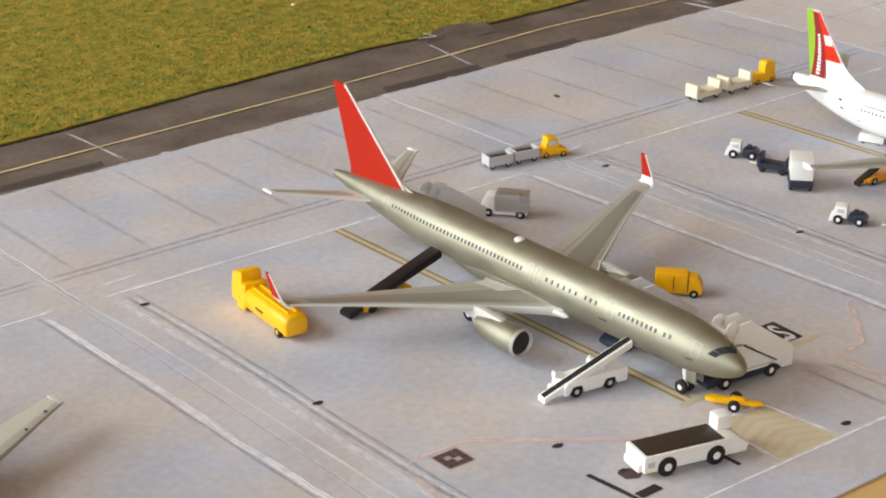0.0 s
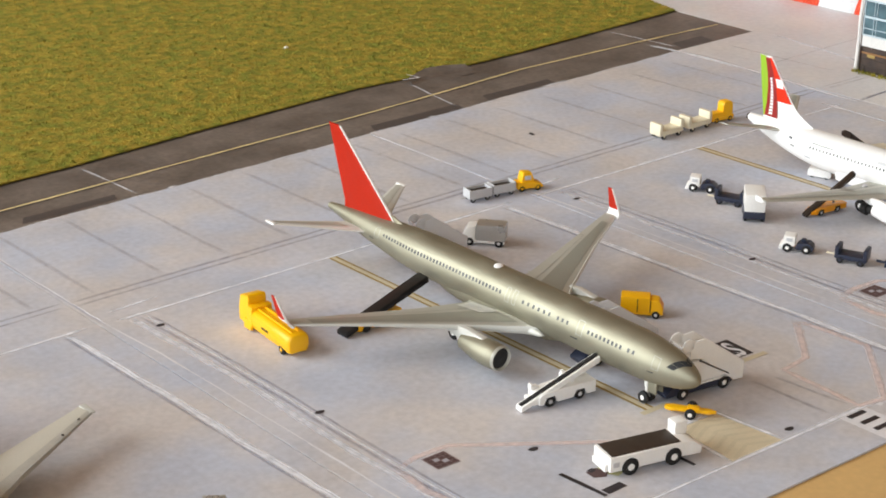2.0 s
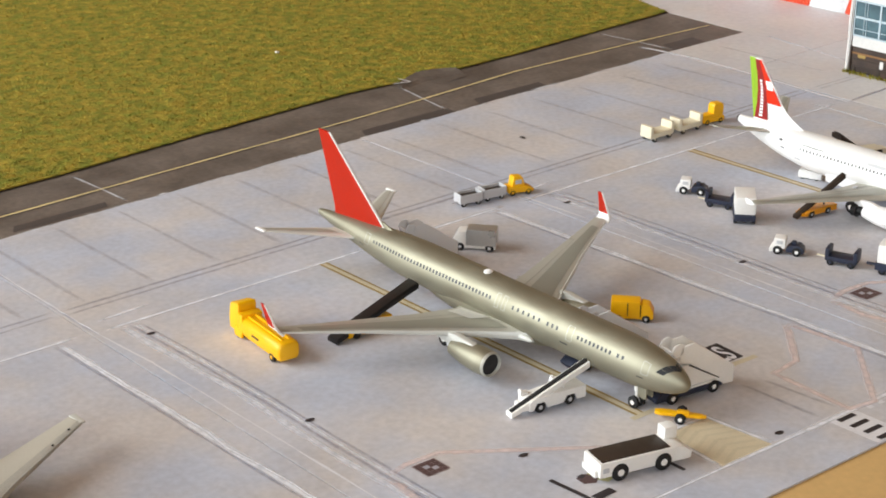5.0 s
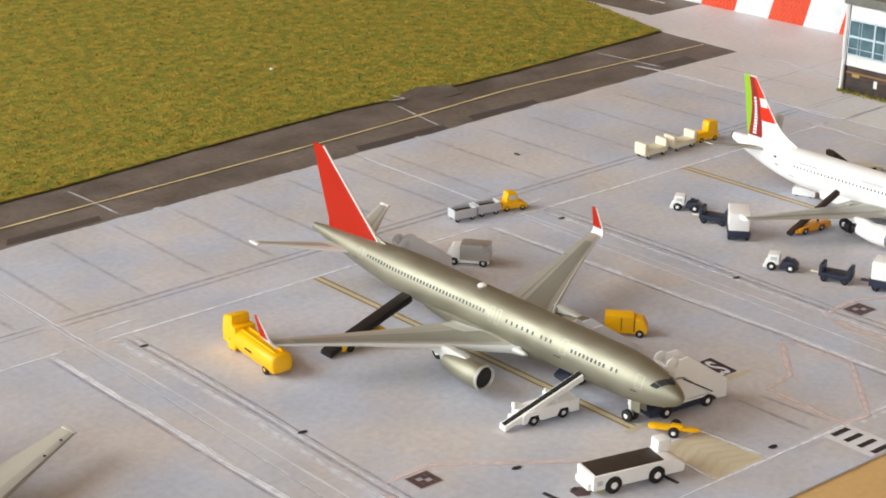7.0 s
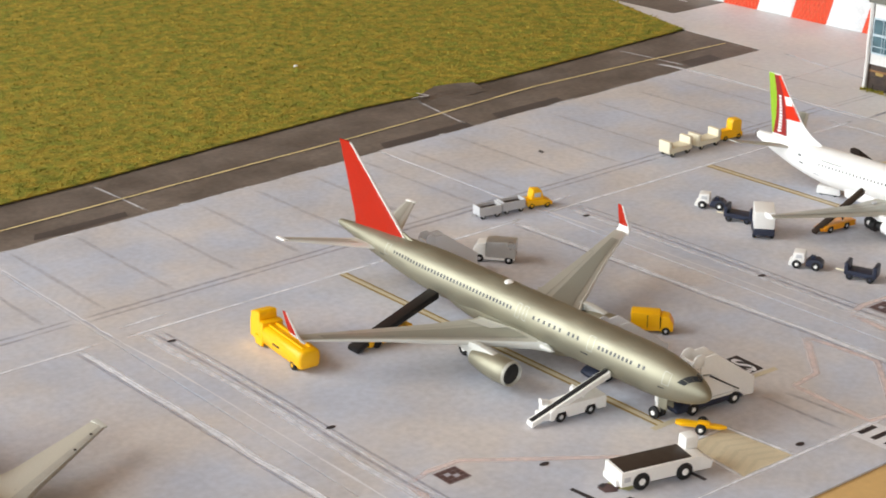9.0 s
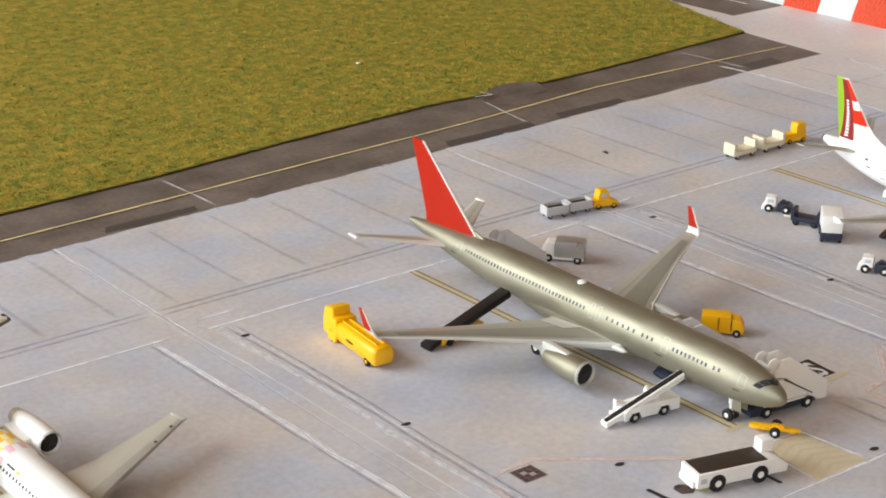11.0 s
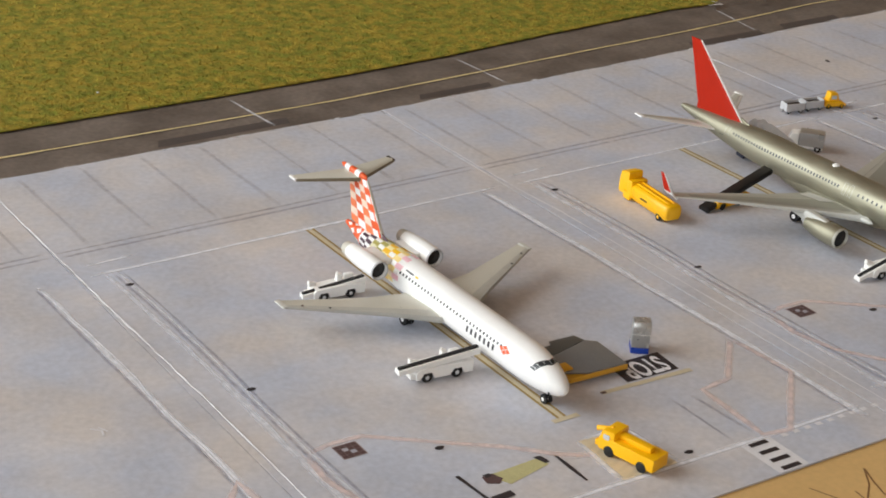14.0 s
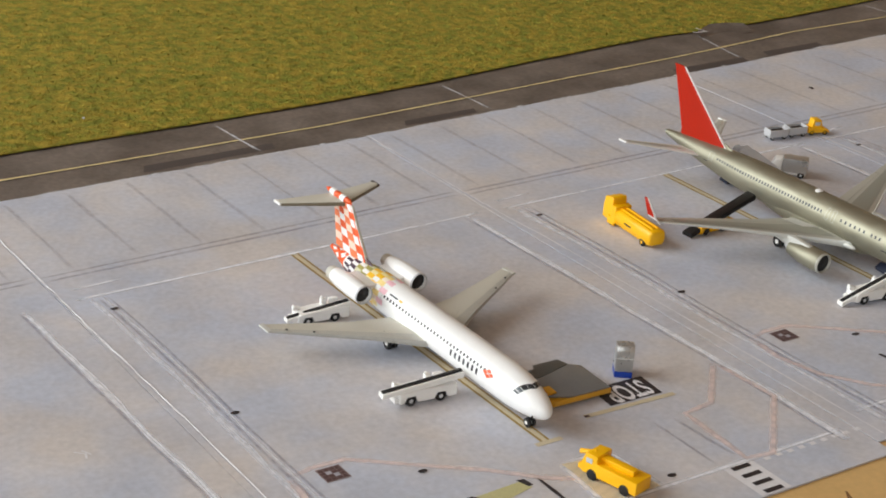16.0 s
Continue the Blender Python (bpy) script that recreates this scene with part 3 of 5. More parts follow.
rows = [[scrap.verts.new((x + dx * t, 181.4 + t * h, z + 0.15 * math.sin(x + t))) for x, dx, h in ((106, 3, 6.5), (111, 4, 9.5), (117, 3, 11.6), (123, 3, 10.6), (128, 2, 8.4), (132, 0, 6.6))] for t, z in ((0.0, 0.03), (0.35, 0.1), (0.6, 0.6), (1.0, 0.9))]
for ra, rb in zip(rows, rows[1:]):
    for i in range(5):
        scrap.faces.new((ra[i], ra[i + 1], rb[i + 1], rb[i]))
mark("paper_patch", scrap, ASPHALT, TAXI, "loose scrap of asphalt paper over the grass edge", true=True)
mark("paper_crease", ribbon(bmesh.new(), [(106.4, 187.4), (112.0, 186.2), (110.8, 190.6)], 0.4, 1.0, 0.4), WHITE_LINE, TAXI, true=True)
rng = np.random.default_rng(4)
N = 150000
gx, gy = rng.uniform(-340, 250, N), 181 + 225 * rng.random(N) ** 1.5
front = np.interp(gx, [p[0] for p in edge_pts[:11]], [p[1] for p in edge_pts[:11]])
right = np.interp(gy, [192, 208, 250, 420], [234, 237, 246, 250])
ok = (gy > front + 0.1 + rng.normal(0, 0.15, N)) & (gx < right + rng.normal(0, 0.6, N))
ok &= ~((gx > 108) & (gx < 131) & (gy < 192.6 - np.abs(gx - 119) * 0.3))
gx, gy = gx[ok], gy[ok]
n = len(gx)
ang, lean, hgt = rng.uniform(0, 6.28, n), rng.normal(0, 0.8, (n, 2)), rng.uniform(0.08, 0.6, n)
wd = rng.uniform(0.25, 0.55, n)
co = np.zeros((n, 3, 3))
co[:, 0] = np.stack([gx - np.cos(ang) * wd, gy - np.sin(ang) * wd, np.full(n, 0.35)], 1)
co[:, 1] = np.stack([gx + np.cos(ang) * wd, gy + np.sin(ang) * wd, np.full(n, 0.35)], 1)
co[:, 2] = np.stack([gx + lean[:, 0], gy + lean[:, 1], 0.45 + hgt], 1)
me = bpy.data.meshes.new("grass")
me.from_pydata((co.reshape(-1, 3) * MM).tolist(), [], np.arange(3 * n).reshape(-1, 3).tolist())
me.materials.append(GRASS)
tagged(new("grass", me), "short mottled olive and yellow static grass", "grass", kind="stuff")

# ---- aircraft ----
WING_DARK = mat("wing_box_grey_paint", srgb(158, 158, 148), 0.4, 0.3, var=0.06, scale=200, fine=2500)
WING_LIGHT = mat("wing_light_grey_paint", srgb(214, 214, 208), 0.4, 0.1, var=0.06, scale=200, fine=2500)


class Hull:
    """A fuselage along +y from the nose: width, height and middle at every place along it."""

    def __init__(self, y0, length, w, h, zc, nose, tail, drop, lift, power=0.58, end=0.1, taper=1.55):
        self.taper = taper
        self.y0, self.L, self.w, self.h, self.zc, self.nose, self.tail, self.drop, self.lift, self.power, self.end = y0, length, w, h, zc, nose, tail, drop, lift, power, end

    def at(self, y):
        s = y - self.y0
        if s < self.nose:
            u = max(s / self.nose, 0.0)
            r = (1 - (1 - u) ** 2) ** self.power
            return max(r, 0.02), self.zc - self.drop * (1 - u) ** 1.7
        e = self.L - s
        if e < self.tail:
            u = 1 - max(e, 0) / self.tail
            r = 1 - (1 - self.end) * u ** self.taper
            return r, self.zc + self.lift * (1 - r) * self.h / 2
        return 1.0, self.zc

    def point(self, y, a, off=0.0):
        """a: degrees from the top, positive to +x."""
        r, z = self.at(y)
        return (math.sin(radians(a)) * (self.w / 2 * r + off), y, z + math.cos(radians(a)) * (self.h / 2 * r + off))

    def skin(self, seg=40):
        ys = [self.y0 + self.nose * (i / 16) ** 2 for i in range(17)]
        ys += [self.y0 + self.nose + (self.L - self.nose - self.tail) * i / 10 for i in range(1, 11)]
        ys += [self.y0 + self.L - self.tail + self.tail * i / 14 for i in range(1, 15)]
        return loft([[self.point(y, 360 * i / seg) for i in range(seg)] for y in ys])

    def patch(self, bm, y0, y1, a0, a1, off=0.04, n=3, skew=0.0):
        """A piece of skin lying on the hull."""
        g = [[bm.verts.new(self.point(y0 + (y1 - y0) * i / n + skew * j / n, a0 + (a1 - a0) * j / n, off)) for j in range(n + 1)] for i in range(n + 1)]
        for i in range(n):
            for j in range(n):
                bm.faces.new((g[i][j], g[i + 1][j], g[i + 1][j + 1], g[i][j + 1]))
        return bm

    def diamond(self, bm, y, a, dy, da, off=0.05):
        v = [bm.verts.new(self.point(*p, off)) for p in ((y - dy, a), (y, a + da), (y + dy, a), (y, a - da))]
        c = bm.verts.new(self.point(y, a, off + 0.02))
        for i in range(4):
            bm.faces.new((v[i], v[i - 1], c))

    def door_frame(self, bm, y0, y1, a0, a1, wy=0.12, wa=1.6):
        self.patch(bm, y0, y0 + wy, a0, a1)
        self.patch(bm, y1 - wy, y1, a0, a1)
        self.patch(bm, y0, y1, a0, a0 + wa)
        self.patch(bm, y0, y1, a1 - wa, a1)


FOIL = [(0.0, 0.0), (0.03, 0.35), (0.12, 0.75), (0.3, 1.0), (0.55, 0.8), (0.8, 0.38), (1.0, 0.06), (1.0, -0.06), (0.8, -0.3), (0.5, -0.6), (0.25, -0.7), (0.08, -0.5)]


def wing(sections, side=1):
    """sections: place out along x, leading edge y, z, chord, thickness."""
    return loft([[(side * x, y + c * u, z + t / 2 * v) for u, v in FOIL] for x, y, z, c, t in sections])


def fin(sections, x=0.0):
    """sections: height z, leading edge y, chord, thickness."""
    return loft([[(x + t / 2 * v, y + c * u, z) for u, v in FOIL] for z, y, c, t in sections])


def fin_patch(bm, secs, u0, u1, h0, h1, off=0.06, n=4):
    """A piece of both faces of a fin: u along the chord, h from root to tip (0 to 1)."""
    def at(h, u, side):
        k = h * (len(secs) - 1)
        i = min(int(k), len(secs) - 2)
        f = k - i
        z, y, c, t = [a + (b - a) * f for a, b in zip(secs[i], secs[i + 1])]
        pts = FOIL[:7] if side > 0 else [FOIL[0]] + FOIL[:6:-1]
        v = np.interp(u, [p[0] for p in pts], [p[1] for p in pts])
        return (t / 2 * v + side * off, y + c * u, z)
    for side in (1, -1):
        g = [[bm.verts.new(at(h0 + (h1 - h0) * i / n, (u0[0] + (u1[0] - u0[0]) * j / n) * (1 - i / n) + (u0[1] + (u1[1] - u0[1]) * j / n) * i / n, side)) for j in range(n + 1)] for i in range(n + 1)]
        for i in range(n):
            for j in range(n):
                bm.faces.new((g[i][j], g[i + 1][j], g[i + 1][j + 1], g[i][j + 1]))
    return bm


def wing_patch(secs, side, u0, u1, x0, x1, off=0.06, n=10):
    """A piece of a wing's upper skin between two chord lines."""
    bm = bmesh.new()
    xs = [q[0] for q in secs]

    def at(x, u):
        y, z, c, t = [np.interp(x, xs, [q[i] for q in secs]) for i in (1, 2, 3, 4)]
        return (side * x, y + c * u, z + t / 2 * np.interp(u, [p[0] for p in FOIL[:7]], [p[1] for p in FOIL[:7]]) + off)
    g = [[bm.verts.new(at(x0 + (x1 - x0) * i / n, u0 + (u1 - u0) * j / 4)) for j in range(5)] for i in range(n + 1)]
    for i in range(n):
        for j in range(4):
            bm.faces.new((g[i][j], g[i + 1][j], g[i + 1][j + 1], g[i][j + 1]))
    return bm


def wheel(parent, x, y, r, w, axis="x", z=None, hub=PLASTIC_WHITE):
    """A round tyre with its hub; it stays round whatever the growth of its thing."""
    kx, ky, kz = SIZE.get(parent.name, (1, 1, 1))
    x, y, z, r, w = x * kx, y * ky, (r if z is None else z) * kz, r * kz, w * (kx if axis == "x" else ky)
    t = part("wheel", revolve([(-w / 2, r * 0.8), (-w / 2 + 0.12 * r, r), (w / 2 - 0.12 * r, r), (w / 2, r * 0.8)], axis, (x, y, z), 18), RUBBER, parent, true=True)
    part("hub", revolve([(-w / 2 - 0.06, r * 0.28), (-w / 2 - 0.02, r * 0.4), (w / 2 + 0.02, r * 0.4), (w / 2 + 0.06, r * 0.28)], axis, (x, y, z), 14), hub, t, true=True)
    return t


def gear(parent, x, y, top, r, w, gap, strut=PLASTIC_GREY):
    part("gear_strut", revolve([(r, 0.32), (top * 0.6, 0.38), (top * 0.62, 0.55), (top, 0.6)], "z", (x, y, 0), 12), strut, parent)
    for dx in (-gap, gap):
        wheel(parent, x + dx, y, r, w)


def jet(parent, x, z, y0, length, r, m, lip, side=1):
    """A turbofan: nacelle, lip, fan and core cone."""
    L = length
    part("nacelle", revolve([(y0 + 0.4, r * 0.86), (y0 + 0.02, r * 0.93), (y0 + 0.3, r), (y0 + L * 0.3, r * 1.06), (y0 + L * 0.65, r * 0.95), (y0 + L, r * 0.66), (y0 + L, r * 0.6), (y0 + L * 0.9, r * 0.55)], "y", (x, 0, z), 28, cap=False), m, parent)
    part("intake_lip", revolve([(y0 + 1.0, r * 0.80), (y0 + 0.1, r * 0.86), (y0 - 0.1, r * 0.92), (y0 + 0.05, r * 0.985), (y0 + 0.5, r * 1.02)], "y", (x, 0, z), 28, cap=False), lip, parent)
    f = part("fan", revolve([(y0 + 0.5, r * 0.85), (y0 + 0.45, r * 0.25), (y0 + 0.25, 0.05)], "y", (x, 0, z), 24), PLASTIC_BLACK, parent)
    part("core_cone", revolve([(y0 + L * 0.85, r * 0.5), (y0 + L * 1.08, r * 0.34), (y0 + L * 1.2, 0.08)], "y", (x, 0, z), 18), PLASTIC_GREY, parent)


def windows(parent, hull, rows, a, dy, da, m=GLASS_DARK):
    bm = bmesh.new()
    for y0, y1, step in rows:
        y = y0
        while y < y1:
            for s in (1, -1):
                mid = math.degrees(math.acos(min(1, (a(y) - hull.at(y)[1]) / (hull.h / 2 * hull.at(y)[0]))))
                hull.patch(bm, y, y + dy, s * (mid - da), s * (mid + da), 0.03, 1)
            y += step
    part("cabin_window", bm, m, parent, "row of small dark cabin windows", False, "stuff")


def build_silver_airliner():
    p = thing("model_airliner", 0.6, 0.7, -2.6, "silver-gold model airliner with a red fin and red winglets", "model aircraft", along="y", at=(10.0, -3.2, 0.2), grown=(1.172, 1.037, 1.161))
    h = Hull(-12.8, 110.6, 8.2, 8.4, 8.55, 17, 36, 0.5, 0.3, 0.55, 0.16)
    part("fuselage", h.skin(), SILVER_GOLD, p)
    bm = bmesh.new()
    revolve([(17, 0.2), (20, 1.6), (26, 3.0), (34, 3.6), (48, 3.6), (56, 2.8), (62, 1.5), (66, 0.2)], "y", (0, 0, 6.2), 28, bm)
    part("belly_fairing", bm, SILVER_GOLD, p)
    WS = [(1.5, 24.2, 5.3, 22.6, 2.3), (3.4, 26.4, 5.4, 20.2, 2.2), (4.6, 28.2, 5.5, 18.0, 2.0), (13.9, 35.9, 6.5, 12.0, 1.2), (27.6, 44.9, 8.1, 6.8, 0.8), (40.0, 52.0, 9.5, 3.4, 0.5)]
    for s in (1, -1):
        w = part("wing", wing(WS, s), WING_GREY, p, "pale grey swept wing")
        part("leading_edge", wing([(x, y - 0.08, z, c * 0.05 + 0.2, t * 0.9) for x, y, z, c, t in WS], s), WING_LIGHT, w)
        part("root_fairing", revolve([(24.6, 0.1), (25.4, 0.5), (28, 0.75), (31, 0.5), (33, 0.1)], "y", (s * 3.7, 0, 5.5), 14), WING_LIGHT, w, "pale rounded wing root fairing")
        part("wing_panel", wing_patch(WS, s, 0.16, 0.62, 4.4, 36.6), WING_DARK, w, "darker grey wing box panel")
        part("flap_line", wing_patch(WS, s, 0.74, 0.755, 4.4, 30, 0.08), WING_DARK, w)
        part("aileron_line", wing_patch(WS, s, 0.72, 0.98, 29.8, 30.0, 0.08, 2), WING_DARK, w)
        part("root_panel", wing_patch(WS, s, 0.5, 0.93, 4.0, 7.4, 0.14, 3), WING_LIGHT, w, "pale wing root panel with small holes")
        for k in range(5):
            hx = 4.9 + 0.3 * (k % 2)
            part("panel_hole", wing_patch(WS, s, 0.55 + k * 0.075, 0.575 + k * 0.075, hx + 0.2, hx + 0.9, 0.2, 1), PLASTIC_GREY, w)
        for k in (0.28, 0.52, 0.74):
            x = 4.2 + 33.4 * k
            yy, zz, cc = np.interp(x, [q[0] for q in WS], [q[1] for q in WS]), np.interp(x, [q[0] for q in WS], [q[2] for q in WS]), np.interp(x, [q[0] for q in WS], [q[3] for q in WS])
            part("flap_fairing", revolve([(yy + cc * 0.55, 0.05), (yy + cc * 0.7, 0.42), (yy + cc * 0.95, 0.4), (yy + cc * 1.12, 0.05)], "y", (s * x, 0, zz - 0.55), 12), WING_GREY, w)
        wl = part("winglet", loft([[(s * (x + t * v * 0.5), y + c * u, z) for u, v in FOIL] for z, x, y, c, t in ((9.4, 39.9, 51.3, 3.9, 0.5), (9.9, 40.7, 51.7, 3.5, 0.5), (10.6, 41.1, 52.4, 3.0, 0.45))]), WHITE, w, "white winglet base")
        part("winglet_tip", loft([[(s * (x + t * v * 0.5), y + c * u, z) for u, v in FOIL] for z, x, y, c, t in ((10.6, 41.1, 52.4, 3.0, 0.45), (14.4, 41.6, 55.2, 1.4, 0.3))]), RED, wl, "red winglet tip")
        part("winglet_edge", loft([[(s * (x + t * v * 0.6), y - 0.12 + 0.45 * u, z) for u, v in FOIL] for z, x, y, t in ((9.1, 40.1, 51.6, 0.6), (9.8, 40.75, 51.8, 0.6), (10.6, 41.1, 52.4, 0.5), (14.4, 41.6, 55.2, 0.34))]), WHITE, wl)
        jet(p, s * 13.8, 4.2, 24.2, 11.0, 2.32, SILVER_GOLD, WING_GREY)
        part("pylon", prism([(26.4, 5.9), (29.6, 6.7), (34, 7.0), (42, 6.4), (41, 5.2), (35, 4.4), (28.6, 5.4)], s * 13.8 - 0.65, s * 13.8 + 0.65, "x", 0.3), WING_LIGHT, p, "pale glossy engine pylon")
        gear(p, s * 8.1, 44.2, 6.0, 1.35, 0.9, 0.8)
        part("tailplane", wing([(0.8, 80.6, 8.5, 9.6, 1.0), (2.6, 82.2, 8.7, 8.4, 0.9), (16.5, 94.0, 10.6, 3.0, 0.45)], s), WING_LIGHT, p, "pale grey tailplane")
        part("tailplane_panel", wing_patch([(0.8, 80.6, 8.5, 9.6, 1.0), (2.6, 82.2, 8.7, 8.4, 0.9), (16.5, 94.0, 10.6, 3.0, 0.45)], s, 0.3, 0.8, 4.0, 15.8), WING_GREY, p, "grey tailplane panel")
        part("tailplane_tip", box(s * 16.5 - 0.3, s * 16.5 + 0.5, 94.0, 97.0, 10.45, 10.85, 0.15), WHITE, p)
    gear(p, 0, 0, 5.0, 1.12, 0.8, 0.75, PLASTIC_WHITE)
    part("gear_door", box(-0.9, -0.7, -3.2, -1.0, 2.6, 4.8, 0.05), SILVER_GOLD, p)
    part("gear_door", box(0.7, 0.9, -3.2, -1.0, 2.6, 4.8, 0.05), SILVER_GOLD, p)
    FS = [(9.4, 72.4, 20.2, 1.4), (12.4, 75.7, 17.0, 1.2), (27.3, 94.3, 4.0, 0.6)]
    f = part("fin", fin(FS), RED, p, "bright red fin with a white leading edge")
    part("fin_edge", fin([(z, y - 0.15, 0.9, t * 0.75) for z, y, c, t in FS]), WHITE, f)
    part("dorsal_fillet", fin([(11.6, 69.3, 8, 0.9), (12.4, 72.8, 5, 0.7), (13.2, 75.4, 2, 0.5)]), SILVER_GOLD, p)
    part("exhaust_tip", revolve([(97.2, 0.66), (98.2, 0.55), (98.2, 0.38), (97.6, 0.3)], "y", (0, 0, 9.6), 14), WING_DARK, p)
    part("antenna_dome", revolve([(12.3, 1.0), (12.9, 0.9), (13.1, 0.55), (13.16, 0.1)], "z", (0, 42.2, 0), 16), WHITE, p)
    windows(p, h, ((0.2, 2.2, 1.2), (3.4, 12.4, 1.06), (17.6, 20.5, 1.3), (22.6, 31.0, 1.5), (36.8, 75, 1.02)), lambda y: 10.25, 0.54, 4.8)
    for s in (1, -1):
        for y0, y1 in ((-5.6, -4.0), (13.6, 15.2), (32.4, 33.5), (34.4, 35.5), (76.6, 78.2)):
            bm = bmesh.new()
            h.door_frame(bm, y0, y1, s * 46, s * 84, 0.1, s * 1.4)
            part("door_outline", bm, WING_GREY, p, "thin pale door outline", False)
        for y0, y1 in ((-4.6, -3.2), (14.6, 16.6), (78.4, 80)):
            part("door_sill", h.patch(bmesh.new(), y0, y1, s * 93, s * 96), GLASS_DARK, p, "", False)
    for s in (1, -1):
        for a0, a1 in ((0.8, 22), (23, 44), (45.2, 62)):
            y0 = -10.6 + 0.034 * a0
            part("cockpit_window", h.patch(bmesh.new(), y0, y0 + 1.5, s * a0, s * a1, 0.05, 4, 0.034 * (a1 - a0)), COCKPIT, p, "smoky dark grey windscreen pane", False)
    return p


build_silver_airliner()


def build_chequered_airliner():
    p = thing("model_airliner", -108.2, 0.6, -0.6, "white model airliner with an orange chequered T-tail and rear engines", "model aircraft", along="y", at=(-118.3, 1.0, -1.36), grown=(1.136, 1.022, 1.134))
    h = Hull(-6.0, 83.2, 7.5, 7.7, 5.9, 15, 26, 0.9, 0.55, 0.5, 0.12)
    part("fuselage", h.skin(), WHITE, p)
    WS = [(2.0, 30.6, 4.1, 16.2, 2.0), (3.6, 32.0, 4.2, 14.8, 1.7), (12, 38.4, 4.8, 9.2, 1.1), (29.6, 50.0, 5.6, 3.9, 0.5)]
    CREAM_WING = mat("warm_grey_wing_paint", srgb(206, 202, 190), 0.45, 0.0, var=0.06, scale=200, fine=2500)
    for s in (1, -1):
        w = part("wing", wing(WS, s), CREAM_WING, p, "warm grey swept wing")
        part("wing_tip", box(s * 29.6 - 0.5, s * 29.6 + 0.7, 50.0, 53.8, 5.4, 5.85, 0.2), WING_LIGHT, w)
        for x, y in ((22, 45.5), (26.5, 48.6), (9, 40)):
            part("panel_dot", revolve([(0, 0.28), (0.12, 0.25)], "z", (s * x, y, np.interp(x, [q[0] for q in WS], [q[2] for q in WS]) + 0.5), 8), PLASTIC_BLACK, w)
        # rear engine
        e = 6.7 * s - 0.7
        part("nacelle", revolve([(52.2, 1.66), (51.2, 1.8), (51.05, 1.9), (51.3, 1.98), (55, 2.06), (59.5, 1.97), (63.2, 1.55), (63.8, 1.38), (63.2, 1.24)], "y", (e, 0, 8.2), 28, cap=False), WHITE, p)
        part("intake_lip", revolve([(52.4, 1.68), (51.2, 1.8), (50.95, 1.91), (51.1, 2.0), (51.4, 2.05)], "y", (e, 0, 8.2), 28, cap=False), PLASTIC_GREY, p)
        part("fan", revolve([(52.0, 1.7), (51.95, 0.6), (51.5, 0.06)], "y", (e, 0, 8.2), 24), PLASTIC_BLACK, p)
        part("exhaust", revolve([(63.0, 1.6), (65.0, 1.3), (65.1, 1.0), (63.8, 1.0)], "y", (e, 0, 8.2), 18), CREAM_WING, p)
        part("pylon", box(min(s * 2.6, e), max(s * 2.6, e), 54, 62, 7.6, 8.7, 0.3), WHITE, p)
        gear(p, s * 6.0, 41.8, 3.6, 1.3, 0.8, 0.7)
        part("tailplane", wing([(0.2, 72.6, 19.2, 7.0, 1.1), (12.0, 79.6, 18.7, 2.9, 0.7)], s), CREAM_WING, p, "warm grey tailplane on top of the fin")
        part("wing_panel", wing_patch(WS, s, 0.03, 0.26, 4.2, 29.2), mat("pale_grey_panel_paint", srgb(190, 188, 180), 0.45), w, "paler grey front wing panel")
        # dark olive strip: shade below the tailplane's leading edge, put into colour
        part("tailplane_edge_shade", wing([(0.2, 72.5, 19.05, 0.9, 1.0), (12.0, 79.5, 18.6, 0.6, 0.7)], s), mat("olive_edge_shade", srgb(120, 110, 90), 0.5), p, "olive strip painted as the shaded underside of the tailplane leading edge")
        part("leading_edge", wing([(x, y - 0.1, z - 0.05, c * 0.09 + 0.35, t * 0.95) for x, y, z, c, t in WS[1:]], s), mat("grey_leading_edge_paint", srgb(176, 174, 168), 0.45), w, "grey wing leading edge")
        part("tailplane_tip", box(s * 12.0 - 0.3, s * 12.0 + 0.4, 79.6, 82.5, 18.45, 19.0, 0.2), PLASTIC_WHITE if s < 0 else DECK, p)
    gear(p, 0, 0, 3.0, 0.95, 0.6, 0.55, PLASTIC_BLACK)
    FS = [(8.9, 62.0, 13.8, 1.2), (14.6, 66.4, 10.6, 1.0), (19.6, 70.2, 7.8, 0.8)]
    part("fin_fillet", fin([(8.6, 57.6, 8, 0.8), (9.6, 60.6, 5, 0.7), (10.4, 63.0, 2, 0.5)]), mat("plum_fillet_paint", srgb(92, 66, 78), 0.45), p)
    part("fin_edge", fin([(z, y - 0.12, 0.5, t * 0.7) for z, y, c, t in FS]), CREAM_WING, p)
    f = part("fin", fin(FS), ORANGE, p, "orange and white chequered fin")
    LIGHT_ORANGE, PALE_PEACH = mat("light_orange_paint", srgb(246, 132, 84), 0.4), mat("pale_peach_check_paint", srgb(252, 222, 204), 0.4)
    for i in range(7):
        for j in range(4):
            u0, u1 = j / 4, (j + 1) / 4
            m = (WHITE if i % 2 == 0 else PALE_PEACH) if (i + j) % 2 == 0 else (ORANGE if i % 2 else LIGHT_ORANGE)
            if m is not ORANGE:
                part("pale_check", fin_patch(bmesh.new(), FS, (u0, u0), (u1, u1), i / 7, (i + 1) / 7, 0.05, 2), m, f, "", False)
    cap_ = part("fin_cap", revolve([(70.4, 0.05), (71.4, 0.55), (73.8, 0.75), (78, 0.7), (80.4, 0.45), (81.4, 0.05)], "y", (0, 0, 20.0), 16), ORANGE, p, "orange and white bullet fairing on the fin")
